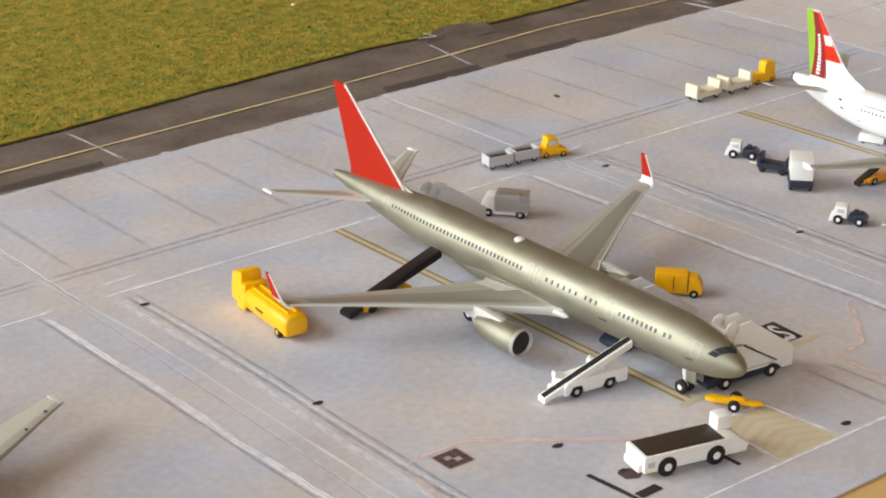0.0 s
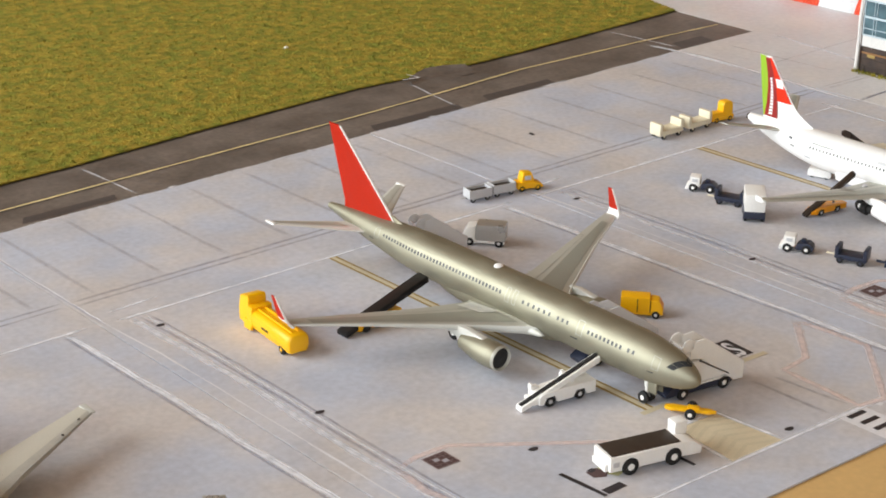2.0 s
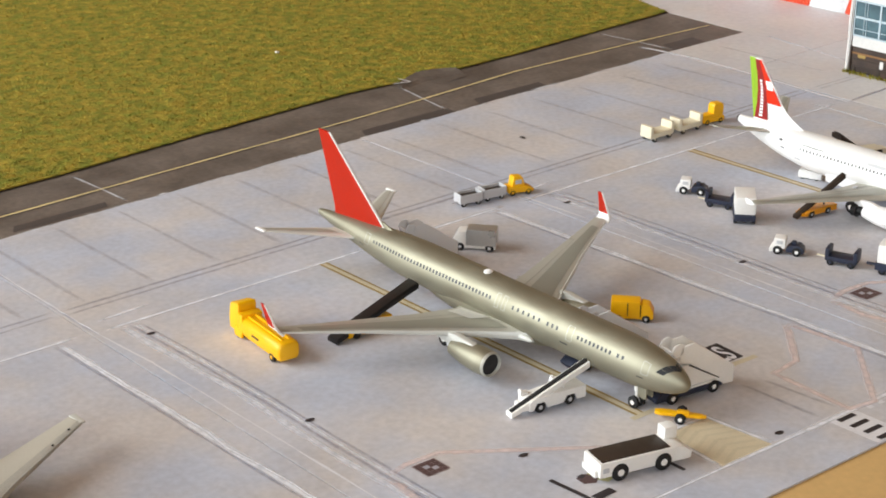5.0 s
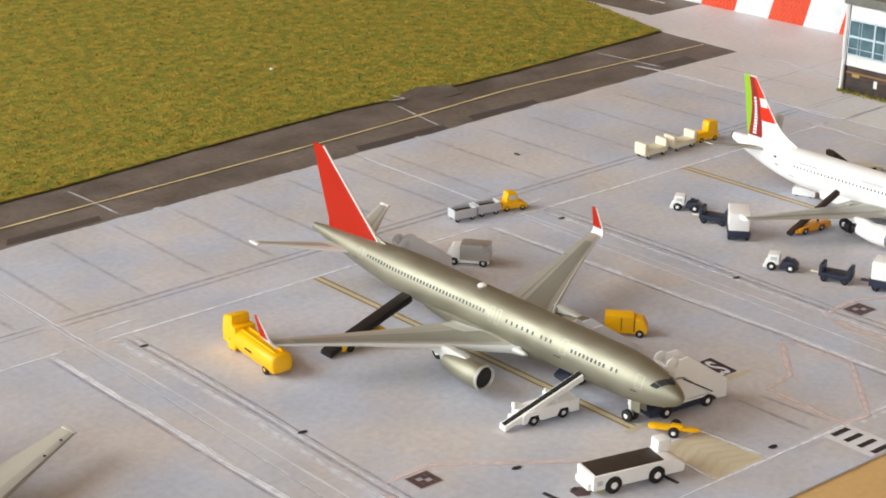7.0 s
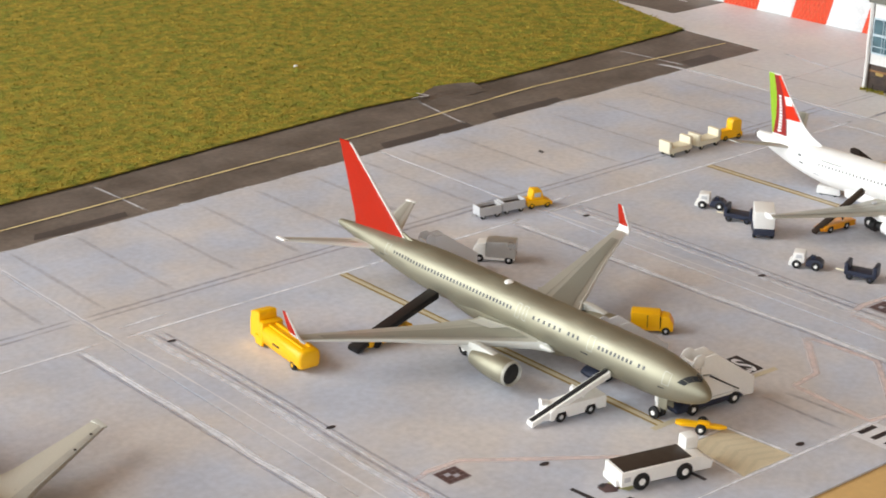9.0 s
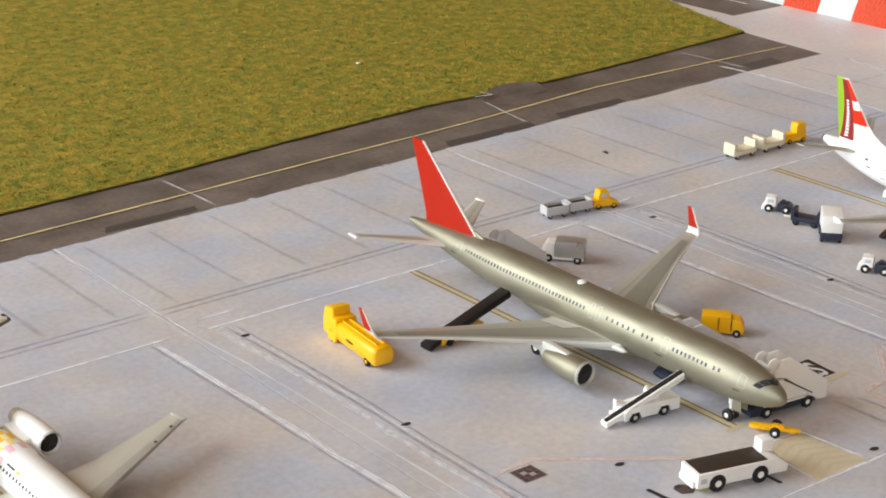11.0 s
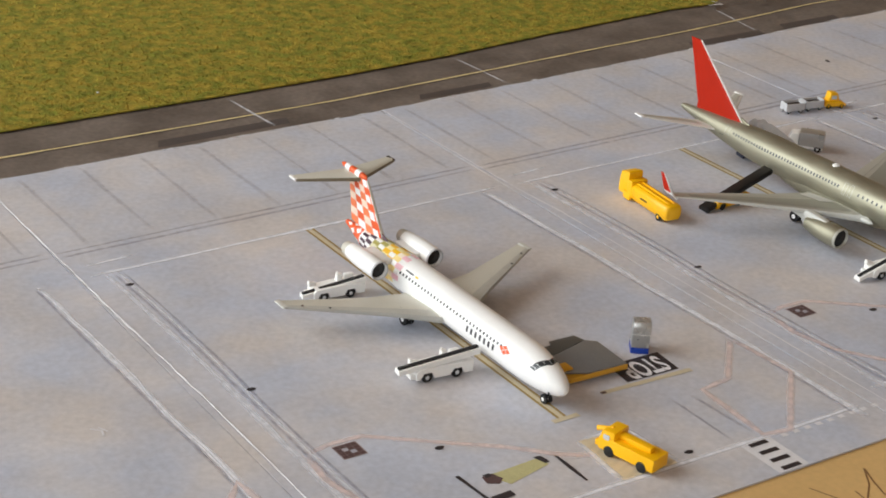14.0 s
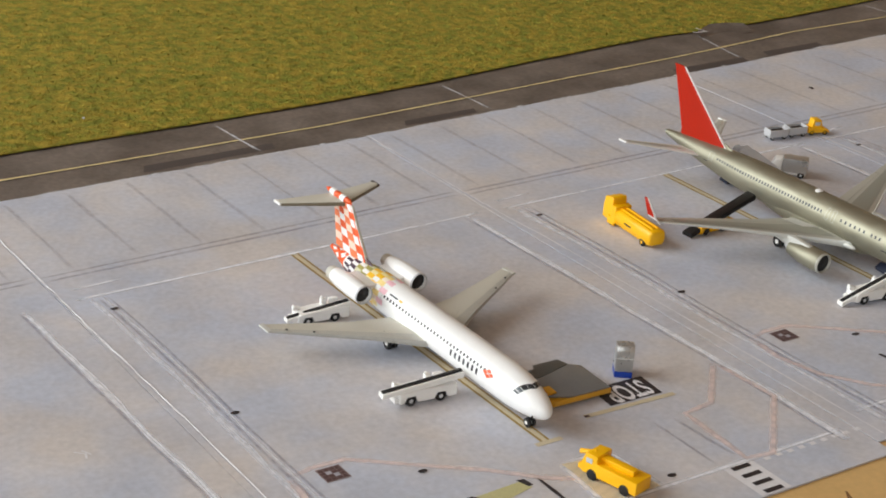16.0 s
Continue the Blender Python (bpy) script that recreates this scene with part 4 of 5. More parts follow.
    for y in (72.8, 77.0):
        part("white_check", revolve([(y, 0.78), (y + 1.9, 0.76)], "y", (0, 0, 20.0), 16, cap=False), WHITE, cap_)
    PURPLE, OLIVE = mat("dark_plum_paint", srgb(72, 46, 62), 0.45), mat("olive_paint", srgb(176, 168, 92), 0.45)
    GOLD, ROSE, PEACH = mat("gold_paint", srgb(250, 196, 40), 0.45), mat("rose_paint", srgb(246, 196, 206), 0.45), mat("pale_gold_paint", srgb(250, 224, 150), 0.45)
    rows = ((67.6, PURPLE, 9), (65.2, PURPLE, 9), (62.6, OLIVE, 8), (60.2, OLIVE, 8), (57.8, GOLD, 7), (55.4, GOLD, 7), (53.2, PEACH, 6), (51.0, ROSE, 5))
    TINTS = {OLIVE.name: mat("pale_olive_paint", srgb(226, 222, 186), 0.45), GOLD.name: mat("cream_gold_paint", srgb(252, 234, 178), 0.45), PEACH.name: mat("pale_peach_paint", srgb(250, 232, 214), 0.45)}
    for k, (y, m, n) in enumerate(rows):
        for a in range(-n, n + 1):
            if (a + k) % 2 == 0:
                part("colour_check", h.patch(bmesh.new(), y - 1.25, y + 1.25, a * 17 - 8.5, a * 17 + 8.5, 0.05, 2), m, p, "", False)
            elif (a + 2 * k) % 5 < 3 and 2 <= k < 7:
                part("pale_check", h.patch(bmesh.new(), y - 1.25, y + 1.25, a * 17 - 8.5, a * 17 + 8.5, 0.045, 2), TINTS[m.name], p, "", False)
    # nose to tail: tail cone pieces in orange
    part("tail_cone", loft([[h.point(y, 360 * i / 24, 0.05) for i in range(24)] for y in (69.5, 72, 75, 77.6)]), ORANGE, p, "orange tail cone")
    for y, a in ((70.8, 40), (70.8, -40), (70.8, 120), (70.8, -120), (73.2, 0), (73.2, 80), (73.2, -80), (75.4, 40), (75.4, -40)):
        bm = bmesh.new()
        h.diamond(bm, y, a, 1.1, 26, 0.08)
        part("white_check", bm, WHITE, p, "", False)
    windows(p, h, ((11.5, 50.5, 1.22),), lambda y: 7.65, 0.55, 4.2)
    INK, LOGO = GLASS_DARK, ORANGE
    for s in (1, -1):
        for i in range(7):
            y = 23.5 - i * 1.55
            part("title_bar", h.patch(bmesh.new(), y - 0.62, y, s * 73, s * 91, 0.05, 2), INK, p, "dark bar in place of a title letter", False)
        for y, a in ((10.3, 60), (10.3, 74), (9.3, 67), (11.3, 67)):
            bm = bmesh.new()
            h.diamond(bm, y, s * a, 0.85, 6.5)
            part("logo_diamond", bm, LOGO, p, "orange diamond emblem", False)
        part("registration_bar", h.patch(bmesh.new(), 45.4, 48.4, s * 44, s * 49, 0.04, 2), INK, p, "", False)
        part("flag_mark", h.patch(bmesh.new(), 43.6, 44.8, s * 44, s * 50, 0.04, 2), GOLD, p, "", False)
        for a0, a1 in ((0.8, 20.5), (21.8, 40), (41.3, 54), (56, 63)):
            y0 = -1.0 + 0.03 * a0
            part("cockpit_window", h.patch(bmesh.new(), y0, y0 + 1.45, s * a0, s * a1, 0.05, 4, 0.03 * (a1 - a0)), COCKPIT, p, "smoky dark grey windscreen pane", False)
        for y0, y1 in ((50.6, 52.2),):
            bm = bmesh.new()
            h.door_frame(bm, y0, y1, s * 50, s * 96, 0.09, s * 1.4)
            part("door_outline", bm, PLASTIC_GREY, p, "", False)
        part("probe", box(s * 2.2 - 0.1, s * 2.2 + 0.1, -3.6, -3.2, 4.0, 4.3), PLASTIC_BLACK, p, "", False)
    return p


def build_white_airliner():
    p = thing("model_airliner", 112.2, 18.4, -0.6, "white model airliner with a red and green fin", "model aircraft", along="y", at=(139.87, 9.46, 2.5), grown=(1.213, 1.058, 1.15))
    h = Hull(-14.0, 79.0, 8.2, 8.6, 7.5, 13, 27, 0.9, 0.86, 0.5, 0.2, 1.8)
    part("fuselage", h.skin(), WHITE, p)
    part("belly_fairing", box(-3.4, 3.4, 3, 36, 2.5, 6.6, 1.6), WHITE, p)
    WS = [(2.0, 9.6, 4.9, 17.0, 2.0), (4.2, 11.4, 5.0, 14.8, 1.7), (12.5, 17.0, 5.7, 9.4, 1.0), (33.6, 30.4, 7.2, 2.8, 0.5)]
    for s in (1, -1):
        TAIL = [(1.2, 52.6, 9.9, 6.6, 0.8), (12.9, 60.6, 12.8 + 0.5 * s, 2.9, 0.4)]
        w = part("wing", wing(WS, s), WING_GREY, p, "pale grey swept wing")
        part("wing_fence", prism([(30.8, 7.0), (31.8, 7.8), (33.4, 8.1), (33.4, 7.4), (33.2, 6.8), (31.8, 6.7)], s * 33.6 - 0.12, s * 33.6 + 0.12, "x"), WHITE, w)
        for x in (10, 17, 25):
            yy, zz, cc = [np.interp(x, [q[0] for q in WS], [q[i] for q in WS]) for i in (1, 2, 3)]
            part("flap_fairing", revolve([(yy + cc * 0.55, 0.05), (yy + cc * 0.75, 0.42), (yy + cc * 1.0, 0.38), (yy + cc * 1.15, 0.05)], "y", (s * x, 0, zz - 0.5), 12), WING_GREY, w)
        jet(p, s * 13.0, 3.6, 7.4, 9.0, 2.1, WHITE, SILVER)
        part("pylon", prism([(10, 5.2), (15, 6.0), (21, 5.8), (18, 4.5), (15, 4.7)], s * 13.0 - 0.45, s * 13.0 + 0.45, "x", 0.1), WHITE, p)
        part("exhaust", revolve([(15.4, 1.2), (18.0, 1.0), (18.2, 1.5), (19.6, 1.4), (20.0, 0.6)], "y", (s * 13.0, 0, 3.4), 18), PLASTIC_BLACK, p)
        gear(p, s * 7.6, 23.6, 6.0, 1.4, 0.9, 0.75)
        part("tailplane", wing(TAIL, s), WING_GREY, p)
        part("tailplane_panel", wing_patch(TAIL, s, 0.25, 0.7, 2.6, 12.4), WING_DARK, p)
        part("wing_panel", wing_patch(WS, s, 0.2, 0.6, 4.6, 32.4), WING_DARK, w)
        part("flap_line", wing_patch(WS, s, 0.74, 0.78, 4.6, 26, 0.08), WING_DARK, w)
    gear(p, 0, -8, 5.0, 1.1, 0.7, 0.6)
    FS = [(10.0, 43.4, 17.2, 1.2), (12.0, 45.8, 15.0, 1.1), (13.3, 48.6, 12.4, 1.0), (14.6, 50.7, 10.6, 1.0), (16.4, 52.5, 9.1, 0.9), (25.9, 59.7, 3.6, 0.6)]
    FT = [(11.6, 48.6, 12.2, 1.1), FS[-1]]
    f = part("fin", fin(FS), WHITE, p, "red and green fin with a white base and leading edge")
    part("fin_red", fin_patch(bmesh.new(), FT, (0.05, 0.05), (0.68, 0.2), 0.31, 0.985, 0.14), FIN_RED, f, "", False)
    part("fin_notch", fin_patch(bmesh.new(), FT, (0.0, 0.02), (0.34, 0.28), 0.53, 0.67, 0.18, 2), WHITE, f, "", False)
    part("fin_maroon", fin_patch(bmesh.new(), FT, (0.62, 0.2), (0.97, 0.52), 0.02, 0.985, 0.16), mat("dark_red_paint", srgb(150, 26, 22), 0.4), f, "", False)
    part("fin_green", fin_patch(bmesh.new(), FT, (0.96, 0.5), (1.0, 1.0), 0.02, 1.0, 0.15), GREEN, f, "", False)
    for i in range(12):
        u, up = 0.80 - 0.026 * i, 0.06 + 0.052 * i
        part("title_bar", fin_patch(bmesh.new(), FT, (u - 0.05, u - 0.07), (u + 0.05, u + 0.03), up, up + 0.036, 0.2, 1), WHITE, f, "white bar in place of a fin letter", False)
    part("exhaust_tip", revolve([(64.7, 0.83), (65.5, 0.76), (65.5, 0.5), (64.8, 0.4)], "y", (0, 0, 10.45), 14), DECK, p, "dark exhaust end")
    windows(p, h, ((-4, 43, 1.02),), lambda y: 8.9, 0.42, 3.8)
    for s in (1, -1):
        part("title_bar", h.patch(bmesh.new(), 36.6, 43.0, s * 56, s * 58.4, 0.04, 2), GLASS_DARK, p, "", False)
        part("title_bar", h.patch(bmesh.new(), 18, 24, s * 50, s * 60, 0.04, 2), PLASTIC_GREY, p, "", False)
        part("flag_mark", h.patch(bmesh.new(), 49.0, 50.1, s * 62, s * 70, 0.04, 2), GLASS_DARK, p, "", False)
        part("registration_bar", h.patch(bmesh.new(), 48.0, 49.2, s * 88, s * 92, 0.04, 2), GLASS_DARK, p, "", False)
        part("service_hatch", h.patch(bmesh.new(), 42.8, 44.6, s * 104, s * 109, 0.04, 2), PLASTIC_GREY, p, "", False)
    for s in (1, -1):
        for a0, a1, y0, y1 in ((4, 30, -11.6, -10.3), (33, 56, -11.2, -9.8)):
            part("cockpit_window", h.patch(bmesh.new(), y0, y1, s * a0, s * a1, 0.05), GLASS_DARK, p, "", False)
    return p


build_chequered_airliner()
build_white_airliner()

# ---- ground vehicles: each is built along +x, front at +x ----
PALE = mat("pale_grey_plastic", srgb(236, 239, 245), 0.45, var=0.05, scale=200, fine=2500)
SATIN = mat("satin_silver_plastic", srgb(196, 195, 193), 0.3, 0.6, var=0.06, scale=200, fine=2500)


def wheels(v, xs, half, r, w=0.9, hub=PLASTIC_WHITE):
    for x in xs:
        for y in (-half, half):
            wheel(v, x, y, r, w, "y", hub=hub)


def fuel_truck(x, y, rz):
    v = thing("model_fuel_truck", x, y, rz, "bright yellow plastic model airport fuel truck", "model truck")
    part("chassis", box(-9.8, 9.6, -1.7, 1.7, 0.8, 1.9, 0.25), PLASTIC_YELLOW, v)
    ring = [(1.25, 4.8), (1.95, 4.5), (2.3, 3.8), (2.35, 2.6), (2.15, 1.5), (1.7, 1.0), (-1.7, 1.0), (-2.15, 1.5), (-2.35, 2.6), (-2.3, 3.8), (-1.95, 4.5), (-1.25, 4.8)]
    part("tank", loft([[(xx, yy * k, 2.8 + (zz - 2.9) * k) for yy, zz in ring] for xx, k in ((-11.0, 0.76), (-10.8, 0.88), (-10.3, 0.96), (4.6, 0.96), (4.8, 0.9))]), PLASTIC_YELLOW, v)
    for y0 in (-0.95, 0.55):
        part("tank_ridge", box(-9.4, 4.4, y0, y0 + 0.4, 4.45, 4.9, 0.12), PLASTIC_YELLOW, v)
    part("tank_vent", box(-2.6, 0.2, 2.16, 2.34, 2.5, 2.9, 0.05), DECK, v, "small dark slot in the tank side")
    part("hose_locker", box(4.4, 6.6, -2.25, 2.25, 0.9, 5.2, 0.45), PLASTIC_YELLOW, v)
    part("cab", prism([(6.4, 0.9), (10.6, 0.9), (10.6, 3.8), (10.0, 6.2), (6.8, 6.9), (6.4, 6.5)], -1.95, 1.95, "y", 0.4), PLASTIC_YELLOW, v)
    part("cab_step", box(4.8, 7.8, 1.7, 2.3, 0.35, 2.2, 0.2), PLASTIC_YELLOW, v)
    wheels(v, (-7.5, 6.6), 1.75, 0.95, 0.7, PLASTIC_YELLOW)
    return v


def belt_loader(x, y, rz, body, beam, belt, low, high, reach, label, back=0.0, seat=True, s=1.0, y0=-1.7, y1=0.3, tall=3.0, belt_in=0.5):
    """A conveyor on a small truck; low and high are the belt's heights at its ends."""
    v = thing("model_belt_loader", x, y, rz, label, "model belt loader", "belt loaders by the aircraft", s=s)
    part("chassis", prism([(-4.8, 0.7), (-3.9, 0.7), (-3.5, 2.1), (-1.7, 2.1), (-1.3, 0.7), (2.1, 0.7), (2.5, 2.1), (4.3, 2.1), (4.7, 0.7), (6.6, 0.7), (6.6, tall), (0.2, tall), (-4.2, tall - 0.3), (-4.8, tall - 0.7)], -2.05, 2.05, "y", 0.16), body, v)
    part("axle_well", box(-3.8, 5.0, -1.7, 1.7, 0.8, 2.0, 0.1), PLASTIC_BLACK, v)
    part("bumper", box(-5.7, -4.7, -1.6, 1.8, 0.8, 1.7, 0.15), body, v)
    wheels(v, (-2.6, 3.4), 1.6, 1.0, 0.8, PLASTIC_GREY if body is not PLASTIC_YELLOW else PLASTIC_BLACK)
    x0, x1 = -7.2 + back, -7.2 + back + reach
    n = math.hypot(x1 - x0, high - low)
    dx, dz = -(high - low) / n, (x1 - x0) / n
    part("beam", prism([(x0, low - 0.8), (x1, high - 1.15), (x1, high), (x0, low + 0.1)], y0, y1, "y", 0.12), beam, v)
    part("belt", prism([(x0 + 0.2, low + 0.05), (x1 - 0.2, high - 0.05), (x1 - 0.2, high + 0.25), (x0 + 0.2, low + 0.35)], y0 + belt_in, y1 - belt_in, "y", 0.06), belt, v, "black rubber belt")
    part("support_arm", bar((2.6, -0.7, 2.6), (2.6, -0.7, low + (high - low) * (2.6 - x0) / (x1 - x0) - 0.5), 0.3), beam, v)
    if seat:
        part("driver_seat", box(-4.6, -3.4, 0.8, 1.9, 2.5, 3.3, 0.3), body, v)
        part("seat_back", box(-5.0, -4.5, 0.8, 1.9, 2.6, 3.7, 0.2), body, v)
        part("steering_column", bar((1.9, 1.3, 2.8), (1.4, 1.3, 4.8), 0.28), body, v)
        part("console", box(1.2, 2.4, 0.7, 1.9, 2.8, 4.4, 0.3), body, v)
        part("engine_cover", box(3.0, 5.0, 0.7, 1.9, 2.8, 4.2, 0.35), body, v)
    return v


def stairs(x, y, rz, chassis, panel, label, s=1.0):
    """Passenger stairs on a truck: the upper landing is at +x."""
    v = thing("model_passenger_stairs", x, y, rz, label, "model stairs", "boarding stairs", s=s)
    part("chassis", box(-6.4, 5.6, -1.9, 1.9, 0.8, 2.0, 0.25), chassis, v)
    part("cab", prism([(4.6, 0.9), (7.8, 0.9), (8.0, 1.6), (6.6, 2.6), (4.6, 2.8)], -1.9, 1.9, "y", 0.25), chassis, v)
    part("trim_stripe", box(-5.8, 5.0, -1.98, 1.98, 2.0, 2.35, 0.05), PLASTIC_WHITE, v)
    part("truck_box", prism([(-5.6, 2.5), (4.2, 2.5), (4.2, 6.6), (0.4, 6.6)], -1.85, 1.85, "y", 0.15), panel, v)
    wheels(v, (-4.4, 4.4), 1.8, 1.15, 0.8)
    n = 11
    z0, z1, x0, x1 = 1.6, 7.6, -8.2, 0.8
    for i in range(n):
        xx, zz = x0 + (x1 - x0) * i / n, z0 + (z1 - z0) * (i + 1) / n
        part("step", box(xx, xx + (x1 - x0) / n + 0.05, -1.5, 1.5, zz - 0.7, zz), panel, v)
    part("landing", box(0.6, 5.2, -1.7, 1.7, z1 - 0.5, z1, 0.1), panel, v)
    for sy in (-1, 1):
        a, b = sorted((sy * 1.6, sy * 2.0))
        part("side_panel", prism([(x0 - 0.5, 0.9), (x0 - 0.5, 4.2), (x1 - 0.6, z1 + 2.9), (3.2, z1 + 2.7), (3.4, z1 + 2.2), (3.2, z1 - 0.4), (x1, z1 - 0.6), (x0 + 1.6, 1.0)], a, b, "y", 0.15), panel, v)
        part("handrail", prism([(2.4, z1 + 1.2), (2.4, z1 + 3.0), (3.4, z1 + 3.5), (4.6, z1 + 3.2), (5.2, z1 + 2.0), (4.4, z1 + 1.0)], a, b, "y", 0.3), panel, v)
        part("brace", bar((-5.4, sy * 1.9, 2.6), (1.2, sy * 1.9, 6.6), 0.16), DECK, v)
    part("landing_gate", box(4.4, 5.0, -1.6, 1.6, z1 + 0.2, z1 + 2.2, 0.25), panel, v)
    return v


def cargo_truck(x, y, rz):
    v = thing("model_loader_truck", x, y, rz, "white plastic model loader truck with a dark flat deck", "model truck")
    part("body", box(-8.2, 6.0, -2.9, 2.9, 1.0, 3.6, 0.3), PLASTIC_WHITE, v)
    part("deck", box(-7.7, 4.6, -2.5, 2.5, 3.4, 3.72, 0.05), DECK, v, "dark brown cargo deck")
    part("nose", prism([(5.6, 0.9), (8.4, 0.9), (8.6, 2.2), (7.2, 3.2), (5.6, 3.6)], -2.8, 2.8, "y", 0.3), PLASTIC_WHITE, v)
    part("cab", box(5.0, 7.4, 0.2, 2.8, 3.3, 5.6, 0.45), PLASTIC_WHITE, v)
    part("cab_window", box(7.35, 7.5, 0.6, 2.4, 4.1, 5.2, 0.05), PLASTIC_GREY, v)
    part("rear_bumper", box(-8.8, -8.0, -2.2, 2.2, 1.0, 2.2, 0.2), PLASTIC_WHITE, v)
    part("grille", box(-7.7, -6.6, -3.0, -2.85, 1.9, 2.7, 0.03), PLASTIC_GREY, v)
    for xx in (-4.6, 3.2):
        for yy in (-2.7, 2.7):
            wheel(v, xx, yy, 1.5, 1.0, "y")
    return v


def box_truck(x, y, rz, paint, box_paint, label, s=1.0, rows=False):
    v = thing("model_box_truck", x, y, rz, label, "model truck")
    part("chassis", box(-4.8 * s, 5.0 * s, -1.9 * s, 1.9 * s, 0.6, 1.5 * s, 0.2), paint, v)
    part("cargo_box", box(-5.0 * s, 2.2 * s, -2.2 * s, 2.2 * s, 1.3 * s, 5.2 * s, 0.45), box_paint, v)
    part("cab", prism([(2.2 * s, 0.8 * s), (5.4 * s, 0.8 * s), (5.4 * s, 2.4 * s), (4.4 * s, 4.4 * s), (2.2 * s, 4.7 * s)], -2.0 * s, 2.0 * s, "y", 0.35), paint, v)
    part("windscreen", prism([(5.3 * s, 2.6 * s), (5.42 * s, 2.6 * s), (4.5 * s, 4.2 * s), (4.38 * s, 4.2 * s)], -1.6 * s, 1.6 * s, "y"), PLASTIC_GREY if not rows else PLASTIC_ORANGE, v)
    if rows:
        part("door_groove", box(-1.0 * s, -0.8 * s, -2.26 * s, -2.1 * s, 1.6 * s, 4.8 * s), DECK, v)
        part("door_groove", box(2.15 * s, 2.3 * s, -2.06 * s, -1.9 * s, 1.4 * s, 4.4 * s), DECK, v)
    wheels(v, (-3.4 * s, 3.6 * s), 1.75 * s, 0.95 * s, 0.7, PLASTIC_GREY)
    return v


def tug(x, y, rz, paint, label, s=1.0):
    v = thing("model_tug", x, y, rz, label, "model tug", "baggage tugs", s=s)
    part("body", prism([(-3.2, 0.7), (3.6, 0.7), (3.6, 1.5), (1.8, 2.3), (-3.2, 2.4)], -1.9, 1.9, "y", 0.3), paint, v)
    part("cab", prism([(-2.2, 2.2), (1.4, 2.2), (0.7, 4.7), (-1.7, 4.9)], -1.6, 1.6, "y", 0.35), paint, v)
    part("window", box(-1.3, 0.4, -1.66, -1.4, 3.0, 4.1, 0.05), PLASTIC_GREY, v)
    wheels(v, (-2.0, 2.2), 1.6, 0.85, 0.6, paint)
    return v


def bed_tug(x, y, rz, paint, label, s=1.0):
    """A tug with a low bed in front of a square cab."""
    v = thing("model_tug", x, y, rz, label, "model tug", "baggage tugs", s=s)
    part("chassis", box(-3.4, 4.6, -1.8, 1.8, 0.6, 2.2, 0.3), paint, v)
    part("bed", prism([(0.6, 2.0), (4.4, 2.0), (4.4, 2.7), (3.9, 3.1), (0.6, 3.1)], -1.6, 1.6, "y", 0.2), paint, v)
    part("cab", prism([(-3.0, 2.0), (0.7, 2.0), (0.7, 5.4), (0.2, 6.2), (-2.4, 6.2), (-3.0, 5.4)], -1.65, 1.65, "y", 0.35), paint, v)
    # no real opening: a darker ochre panel paints its inner shade
    part("rear_opening_shade", box(-3.08, -2.9, -1.1, 1.1, 3.6, 5.2, 0.05), OCHRE, v, "ochre panel painted as the shade in the cab's rear opening")
    part("tow_hook", bar((4.4, 0, 1.2), (5.4, 0, 1.2), 0.25), paint, v)
    wheels(v, (-2.0, 3.0), 1.55, 0.85, 0.6, paint)
    return v


def cart(x, y, rz, paint, label, group):
    v = thing("model_baggage_cart", x, y, rz, label, "model cart", group)
    part("floor_plate", box(-2.8, 2.8, -1.7, 1.7, 0.8, 1.3, 0.1), paint, v)
    for y0, y1 in ((-1.75, -1.4), (1.4, 1.75)):
        part("side_wall", box(-2.8, 2.8, y0, y1, 1.1, 2.8, 0.1), paint, v)
    for x0, x1 in ((-2.85, -2.5), (2.5, 2.85)):
        part("end_wall", box(x0, x1, -1.7, 1.7, 1.1, 3.0, 0.1), paint, v)
    part("load", box(-2.4, 2.4, -1.3, 1.3, 1.2, 2.3, 0.2), DECK if paint is PLASTIC_GREY else paint, v)
    part("drawbar", bar((2.8, 0, 1.0), (4.2, 0, 0.9), 0.2), paint, v)
    wheels(v, (-1.8, 1.8), 1.3, 0.65, 0.5, PLASTIC_GREY)
    return v


def bench_cart(x, y, rz, paint, label, group, s=1.0):
    """A dolly with two raised ends."""
    v = thing("model_dolly", x, y, rz, label, "model dolly", group)
    part("deck", box(-3.3 * s, 3.3 * s, -1.8 * s, 1.8 * s, 0.9, 1.9 * s, 0.2), paint, v)
    for x0, x1 in ((-3.5 * s, -2.6 * s), (2.6 * s, 3.5 * s)):
        part("end_board", box(x0, x1, -1.8 * s, 1.8 * s, 1.0, 3.5 * s, 0.3), paint, v)
    part("drawbar", bar((3.3 * s, 0, 1.1), (5.6 * s, 0, 1.2), 0.18), PLASTIC_CREAM, v)
    wheels(v, (-2.2 * s, 2.2 * s), 1.5 * s, 0.75, 0.6, paint)
    return v


